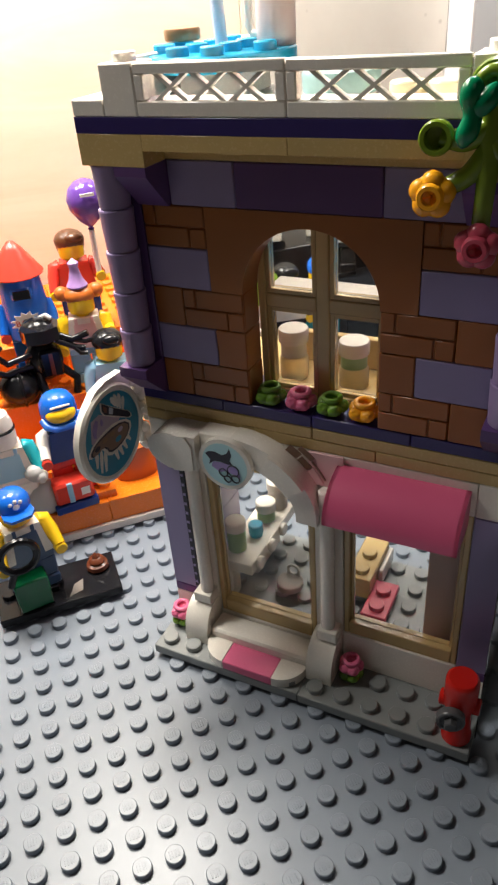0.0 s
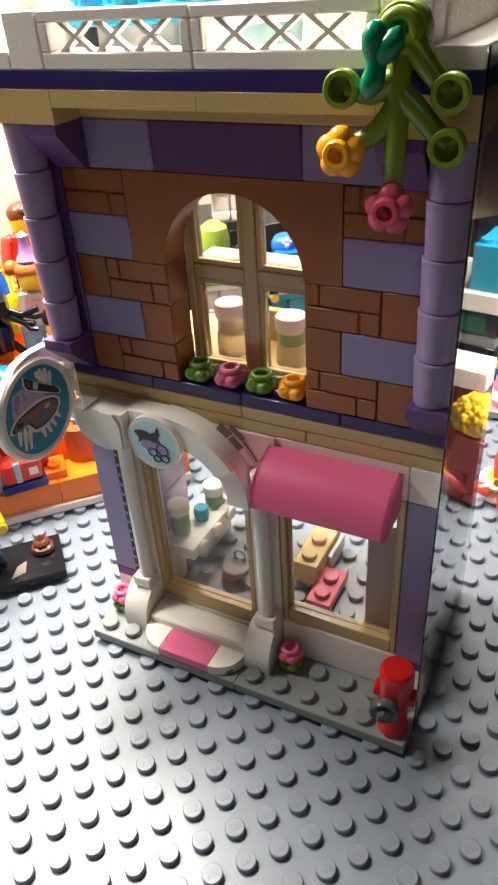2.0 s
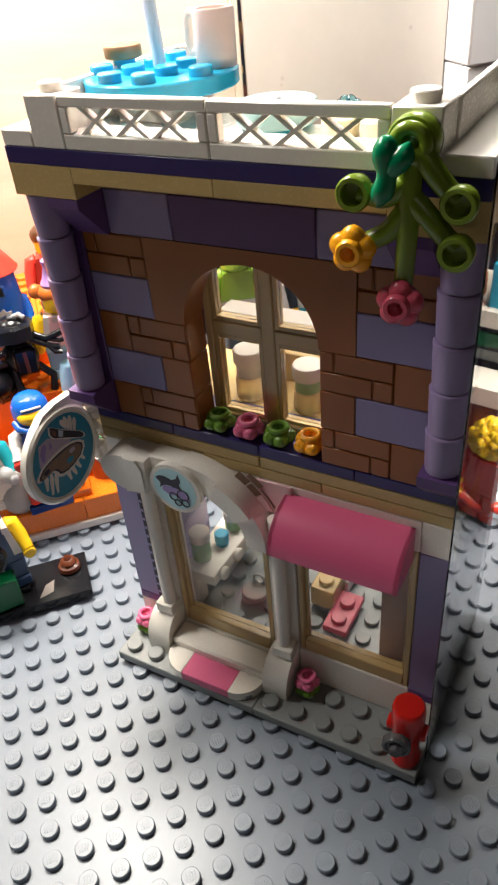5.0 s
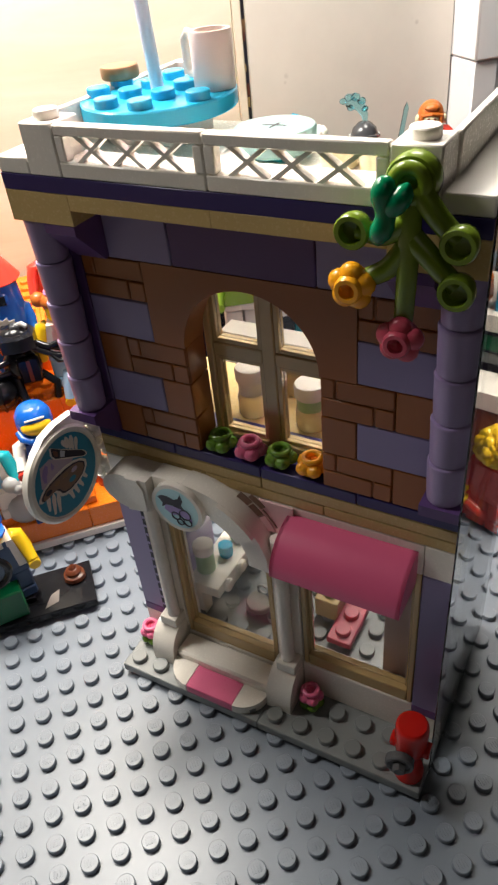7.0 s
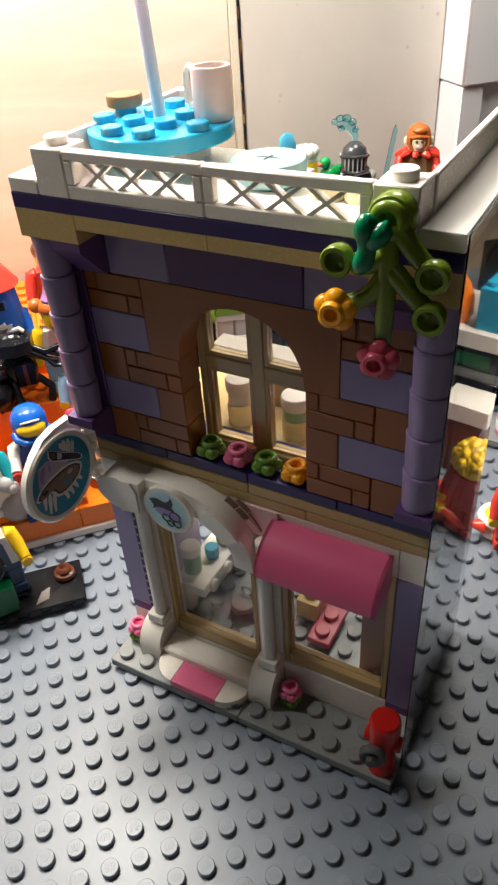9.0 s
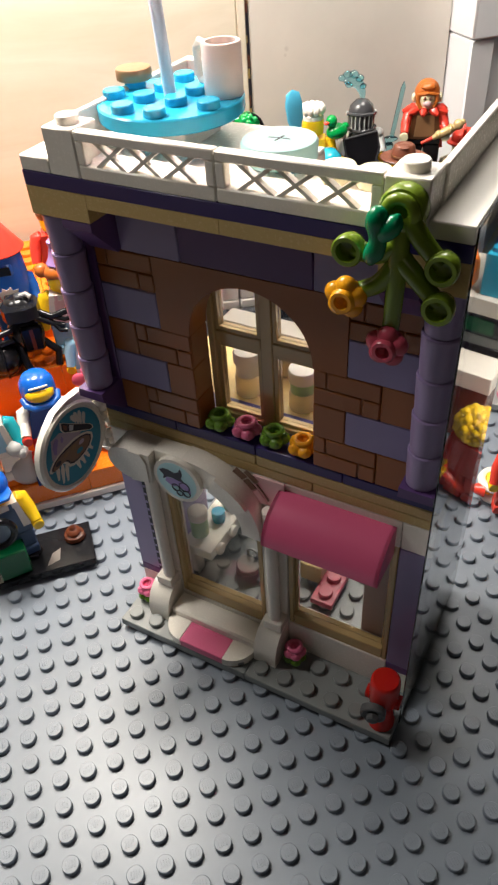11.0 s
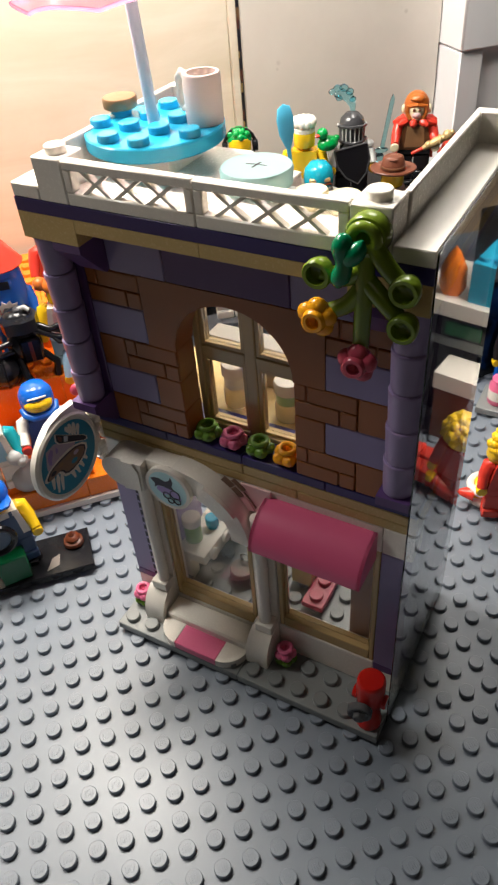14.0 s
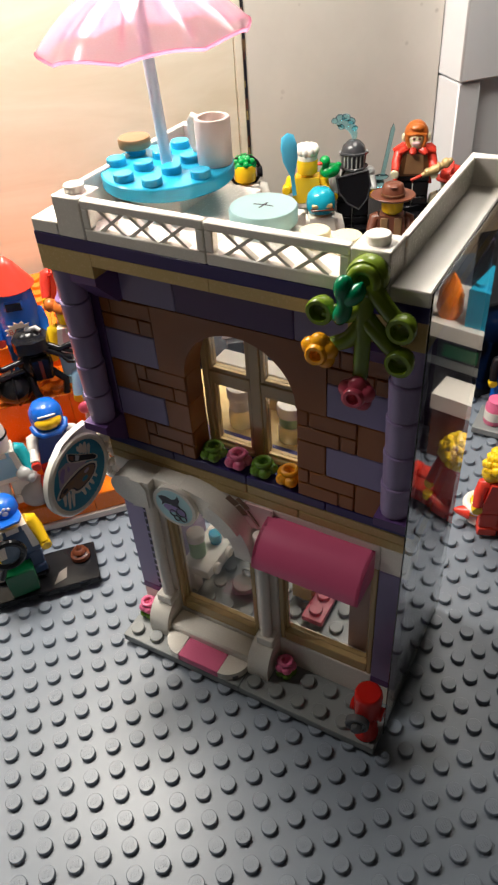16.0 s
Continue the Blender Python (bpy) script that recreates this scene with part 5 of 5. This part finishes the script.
# black toy ant
ant = thing("toy_ant", "black plastic toy ant with claws on the orange steps", "toy animal", desk(-1.4, 13.3, 5.2) @ Matrix.Scale(1.25, 4))
part("head", Kit().ball((0.2, -0.2, 2.75), (0.72, 0.66, 0.58), "black", 20, 12).prism([(-0.5, -0.6), (-0.35, -1.05), (0.35, -1.15), (0.85, -0.95), (0.95, -0.3), (0.6, 0.35), (-0.2, 0.4)], 2.62, 3.12, "black", "xy"), ant)
part("thorax", Kit().ball((0.15, 0.0, 1.55), (0.72, 0.6, 0.85), "black", 20, 12).box((-0.05, -0.66, 1.0), (0.8, -0.25, 2.1), "black", 0.1).box((0.3, -0.68, 1.1), (0.45, -0.64, 2.0), "reddish", 0.01), ant)
part("abdomen", Kit().ball((-0.95, -0.2, 0.72), (0.85, 0.8, 0.72), "black", 20, 12).ring((-0.9, -0.2, 0.72), 0.78, 0.06, "black", "x", 22), ant)
for line, r in (([(-0.3, -0.4, 2.0), (-1.2, -0.6, 1.9), (-1.6, -0.7, 2.4), (-1.3, -0.8, 2.7)], 0.13), ([(-0.3, -0.3, 1.5), (-1.3, -0.5, 1.4), (-1.8, -0.6, 1.7)], 0.13), ([(0.6, 0.0, 1.2), (1.2, -0.2, 0.6), (1.1, -0.3, 0.0)], 0.16), ([(-0.2, -0.3, 1.2), (-0.1, -0.8, 0.6), (0.1, -0.9, 0.0)], 0.16)):
    part("leg", Kit().tube(line, r, "black", 10), ant)
for line, tip, r in (([(0.7, -0.4, 2.65), (1.3, -0.7, 2.4), (1.9, -0.8, 2.6)], [(1.3, -0.7, 2.4), (1.75, -0.9, 2.3), (2.0, -0.95, 2.36)], 0.13), ([(0.7, -0.6, 2.45), (1.4, -0.8, 2.1), (1.7, -0.9, 2.05)], [(1.3, -0.78, 2.15), (1.5, -0.98, 1.92), (1.75, -1.02, 1.9)], 0.12)):
    part("claw", Kit().tube(line, r, "black", 10).tube(tip, 0.09, "black", 8), ant)
part("crest", Kit().box((0.1, -0.5, 3.05), (0.45, -0.1, 3.4), "gunmetal", 0.06).tube([(0.25, -0.3, 3.3), (0.55, -0.4, 3.42), (0.7, -0.5, 3.3)], 0.09, "silver", 8), ant, "dark grey crest")

figure("robot_figure", "toy figure in white and teal with a banded white cap", desk(-3.85, 9.0, 2.02, 5), "white", "white", "teal", "white", top="kepi", hat="white", lift=(40, 40), bib="sky_blue")
whole("crystal_lump", Kit().ball((0, 0, 0.45), (0.5, 0.42, 0.42), "silver", 8, 5).ball((0.2, -0.2, 0.3), (0.3, 0.3, 0.3), "silver", 7, 5), "rough silver lump on the ground", "toy prop", desk(-2.85, 8.4, 3.6))
whole("grey_boulder", Kit().ball((0, 0, 0.7), (0.9, 0.7, 0.95), "silver", 14, 9), "smooth grey toy boulder beside the orange stand", "toy rock", desk(-2.75, 8.95, 1.6))
black = thing("black_plate", "black display plate lying on the grey studs", "plate", desk(-5.6, 3.7, 0.0))
part("slab", Kit().box((0, 0, 0), (5.1, 2.5, 0.4), "black"), black)
part("print", Kit().prism([(2.9, 0.3), (3.5, 0.5), (3.6, 1.2), (3.2, 1.0)], 0.402, 0.408, "stool_brown", "xy"), black, "worn tan print")
for x in (0.5, 1.5, 2.5):
    part("stud", Kit().stud(x, 1.4, 0.396, "black"), black)
whole("swirl_lump", Kit().lathe([(0.42, 0), (0.5, 0.1), (0.46, 0.28), (0.34, 0.34), (0.36, 0.45), (0.3, 0.56), (0.18, 0.62), (0.16, 0.7), (0.0, 0.86)], (0, 0, 0), "reddish", 20), "small brown swirled lump on the black plate", "toy prop", desk(-1.25, 5.35, 0.4))
figure("detective_figure", "toy figure in a blue cap and blue overalls", desk(-3.9, 5.1, 0.65, 14), "denim", "white", "yellow", top="cap", hat="blue", lift=(50, 45), bib="denim")
mg = thing("magnifier", "black toy magnifying glass with a clear lens", "magnifier", desk(-4.15, 3.75, 2.7, 10))
part("rim", Kit().ring((0, 0, 0.7), 0.72, 0.16, "black", "y", 28), mg)
part("lens", Kit().lathe([(0.66, -0.06), (0.66, 0.06)], (0, 0, 0.7), "clear", 24, "y"), mg, "clear lens")
part("handle", Kit().tube([(-0.3, 0, 0.05), (-0.6, 0, -0.6)], 0.15, "black"), mg)
part("riser", Kit().box((0.9, 0.9, 0.4), (2.6, 2.0, 0.65), "black"), black)
whole("green_box", Kit().box((0, 0, 0), (1.4, 0.8, 1.5), "dark_green", 0.06), "dark green toy box in front of the figure", "toy box", desk(-4.7, 3.75, 0.4, 8))

# dark display stand behind the shop and its row of figures
dstand = thing("dark_stand", "black stepped display stand behind the toy shop", "display stand", desk(0, 0))
part("top_step", Kit().box((8.5, 18.9, -0.21), (25.2, 24.8, 8.3), "black", 0.06), dstand)
part("front_step", Kit().box((15.9, 15.2, -0.21), (24.0, 18.9, 6.3), "black", 0.06), dstand)
part("side_step", Kit().box((25.2, 18.0, -0.21), (29.2, 24.8, 5.9), "black", 0.06), dstand)
part("riser", Kit().box((15.95, 17.7, 6.3), (17.8, 18.85, 6.61), "black", 0.05), dstand)
part("riser", Kit().box((19.3, 15.6, 6.3), (21.7, 17.0, 6.8), "black", 0.05), dstand)
part("riser", Kit().box((23.0, 19.9, 8.3), (25.1, 21.3, 8.7), "black", 0.05), dstand)
part("riser", Kit().box((11.6, 18.95, 8.3), (13.8, 20.2, 8.8), "black", 0.05), dstand)
ROW = 8.3
BEHIND = "figures behind the shop"
figure("chef_figure", "toy cook in a yellow top with a white chef hat", desk(16.8, 20.4, ROW, -25), "white", "yellow", top="chef", hat="white", lift=(120, 105), group=BEHIND)
whole("paddle", Kit().lathe([(0.14, 0), (0.14, 1.2), (0.26, 1.5), (0.5, 2.1), (0.56, 2.9), (0.42, 3.5), (0.0, 3.7)], (0, 0, 0), "paddle_blue", 20, squash=(0.9, 0.22)), "bright blue toy paddle held upright", "paddle", desk(15.6, 19.4, 11.0) @ Matrix.Rotation(radians(-6), 4, "Y"))
dk = Kit().ball((0, 0, 0.45), (0.5, 0.7, 0.42), "green", 14, 9).ball((0, -0.42, 1.1), 0.32, "green", 12, 8).ball((0, -0.78, 1.05), (0.14, 0.2, 0.1), "scarlet", 8, 6).ball((0, 0.6, 0.6), (0.22, 0.28, 0.18), "green", 10, 7)
whole("toy_duck", dk, "green toy duck with a red beak", "toy animal", desk(17.9, 19.5, 11.65, -70))
figure("knight_figure", "toy knight in a gunmetal helmet with a clear blue plume", desk(19.7, 20.2, ROW, -20), "black", "gunmetal", "silver", top="knight", hat="gunmetal", lift=(50, 60), group=BEHIND)
whole("shield", Kit().prism([(-0.95, 0.9), (0.95, 0.9), (0.95, 0.0), (0.6, -0.8), (0.0, -1.3), (-0.6, -0.8), (-0.95, 0.0)], -0.08, 0.1, "black").tube([(-0.95, -0.06, 0.9), (0.95, -0.06, 0.9), (0.95, -0.06, 0.0), (0.6, -0.06, -0.8), (0.0, -0.06, -1.3), (-0.6, -0.06, -0.8), (-0.95, -0.06, 0.0), (-0.95, -0.06, 0.9)], 0.06, "gunmetal", 8), "black pointed toy shield", "shield", desk(19.25, 18.85, 11.0, -20) @ Matrix.Rotation(radians(-12), 4, "Y"))
sw = thing("clear_sword", "see-through blue toy sword", "sword", desk(21.4, 19.6, 10.6, -15))
part("blade", Kit().prism([(-0.12, 0.6), (0.12, 0.6), (0.6, 3.3), (0.5, 3.6), (0.35, 3.3)], -0.05, 0.05, "clear_blue"), sw)
part("hilt", Kit().ball((-0.1, 0, 0.5), (0.5, 0.2, 0.18), "clear_blue", 12, 7).ball((-0.15, 0, 0.1), (0.3, 0.2, 0.3), "clear_blue", 10, 7), sw)
figure("ape_figure", "toy ape with ginger fur and a red collar", desk(24.05, 20.6, ROW + 0.4, -25), "black", "hair_brown", "scarlet", "cream", top="ape", hat="hair_ginger", lift=(60, 60), group=BEHIND)
whole("golden_club", Kit().tube([(-1.5, 0, -0.75), (-0.7, 0, -0.4)], [0.12, 0.14], "scarlet", 10).tube([(-0.7, 0, -0.4), (0.2, -0.1, 0.05), (0.9, -0.1, 0.4)], [0.16, 0.34, 0.22], "gold", 12).ball((1.0, -0.1, 0.5), 0.38, "gold", 12, 8).ring((0.45, -0.1, 0.2), 0.3, 0.1, "gold", "x", 16).ball((-0.3, -0.05, -0.15), 0.3, "gold", 10, 7).ball((1.3, -0.1, 0.66), 0.22, "gold", 10, 7), "dull gold toy club with a red grip", "club", desk(24.6, 19.3, 11.1, -20) @ Matrix.Scale(0.82, 4))
figure("explorer_figure", "toy explorer in a brown brimmed hat and brown jacket", desk(20.5, 16.3, 6.8, -28), "hat_brown", "hat_brown", top="brim", hat="hat_brown", lift=(40, 60), group=BEHIND)
figure("diver_figure", "toy figure with a bright teal hood and banded mask", desk(16.85, 18.3, 6.62, -15), "black", "white", skin="gold", top="dome", hat="turquoise", lift=(10, 10), group=BEHIND)
figure("singer_figure", "toy figure with green hair and black headphones", desk(12.65, 19.55, ROW + 0.5, -12), "white", "white", top="phones", hat="green", lift=(20, 20), group=BEHIND)
figure("firefighter_figure", "toy figure in a red helmet", desk(26.25, 19.6, 5.9, -30), "black", "black", "cream", "cream", top="fire", hat="scarlet", lift=(20, 20), group=BEHIND)

# behind the shop, seen through its window
whole("low_stand", Kit().box((8.6, 13.6, -0.21), (15.6, 17.4, 4.0), "gunmetal", 0.06), "dark low stand behind the shop", "display stand", desk(0, 0))
whole("lime_block", Kit().box((-1.0, -0.8, 0), (1.0, 0.8, 1.2), "gunmetal"), "dark grey brick under the green toy figure", "toy brick", desk(10.5, 14.8, 4.0, -10))
figure("lime_figure", "toy figure in a lime green suit behind the shop", desk(10.3, 15.0, 5.2, -10), "white", "lime", "lime", "lime", top="hood", hat="lime")
figure("panda_figure", "toy figure in black and white behind the shop", desk(12.1, 15.0, 4.0, -10), "black", "white", "black", top="hair", hat="black")
figure("paw_cap_figure", "toy figure in a blue cap behind the shop", desk(14.1, 14.9, 4.0 - 0.0, -10), "teal", "white", "white", top="cap", hat="blue")
# ---- to the side of the shop ----
lying = Matrix(((-0.2, 0, -0.98, 16.1 * U), (0.98, 0, -0.2, 15.2 * U), (0, -1, 0, 0.55 * U), (0, 0, 0, 1)))
figure("fallen_figure", "toy figure in red with a white hood lying on its back", lying, "scarlet", "scarlet", "scarlet", top="hood_open", hat="white", lift=(30, 150))
pj = thing("pink_jar", "pink toy jar with a printed label on a dark plate", "jar", spot(10.95, 21.9, 0.0))
part("plate", Kit().box((-1.0, -1.0, 0), (2.2, 1.4, 0.4), "base_grey"), pj, "dark grey plate")
part("body", Kit().lathe([(0.55, 0.4), (0.6, 0.5), (0.6, 1.6), (0.5, 1.75), (0.5, 2.0), (0.3, 2.05)], (0, 0, 0), "rose", 20), pj)
part("label_band", Kit().lathe([(0.61, 0.75), (0.61, 1.35)], (0, 0, 0), "white", 20), pj, "white band")
figure("blonde_figure", "toy figure with bushy yellow hair beside the shop", spot(13.2, 13.8, 0.0, 20), "scarlet", "scarlet", "scarlet", top="bushy", hat="yellow", lift=(20, 20))
tower = thing("toy_tower", "tower of black, white and azure toy bricks", "toy tower", spot(14.7, 21.3, 0.0, 8))
part("dark_block", Kit().box((-1.2, -1.2, 0), (3.0, 3.0, 4.4), "black").box((-1.15, -1.15, 4.4), (2.9, 2.9, 5.0), "base_grey").box((-1.2, -1.2, 5.0), (3.0, 3.0, 6.3), "black"), tower, "dark grey block")
part("window_strip", Kit().box((-0.6, -1.26, 5.2), (1.4, -1.2, 6.0), "dark_green", 0.02), tower, "dark green tile")
part("white_plate", Kit().box((-1.4, -1.4, 6.3), (3.2, 3.2, 7.2), "white"), tower, "white plate")
part("azure_block", Kit().box((-1.3, -1.0, 7.2), (0.5, 2.0, 9.4), "azure").stud(-0.7, -0.4, 9.39, "azure").stud(0.1, -0.4, 9.39, "azure"), tower, "azure studded block")
part("orange_block", Kit().lathe([(0.5, 7.2), (0.75, 7.7), (0.7, 8.6), (0.4, 9.3), (0.0, 9.9)], (1.6, -0.5, 0), "orange", 14, squash=(1, 0.7)), tower, "orange flame-shaped block")
crate = thing("toy_crate", "white-topped brown toy crate", "toy crate", spot(14.4, 18.6, 0.0, 8))
part("box", Kit().box((-0.9, -0.8, 0), (1.4, 0.9, 3.3), "reddish"), crate)
part("lid", Kit().box((-1.0, -0.9, 3.3), (1.5, 1.0, 4.3), "white"), crate, "white lid")
figure("climber_figure", "toy figure in bright blue beside the black case", desk(25.4, 9.0, 0.0, -20), "blue", "blue", "black", top="helmet", hat="blue", lift=(20, 20))
whole("black_case", Kit().box((0, 0, -0.2), (14, 8.0, 6.5), "black", 0.1), "black case standing on the grey plate", "case", desk(22.6, 10.2))

# ---- studs of the big plate ----
k = Kit().stud(0, 0, -0.2125, "plate_grey", 18)
for i in range(4):
    k.box((-0.155 + i * 0.088, -0.13, -0.002), (-0.11 + i * 0.088, 0.13, 0.012), "plate_grey", 0.006)
one = k.mesh("stud")
near, rest = [], Kit()
for i in range(-30, 46):
    for j in range(-34, 25):
        u, v = i + 0.649, j + 0.178
        if not (-30 < u < 45.6 and -33.6 < v < 24.4):
            continue
        p = DESK @ Vector((u, v, 0))
        if -0.2 < p.x < 12.2 and 0.2 < p.y < 7.8 or u < 6.1 and v > 8.5 or u > 8.8 and v > 18.6 or u > 22.8 and v > 10.4:
            continue
        near.append((u, v, (p - Vector((6.5, -3.0, 0))).length))
near.sort(key=lambda s: s[2])
for u, v, _ in near[:300]:
    ob = part("stud", one, big, "", (u, v, 0))
for u, v, _ in near[300:]:
    rest.stud(u, v, -0.2125, "plate_grey", 12)
part("stud_field", rest, big, kind="stuff")
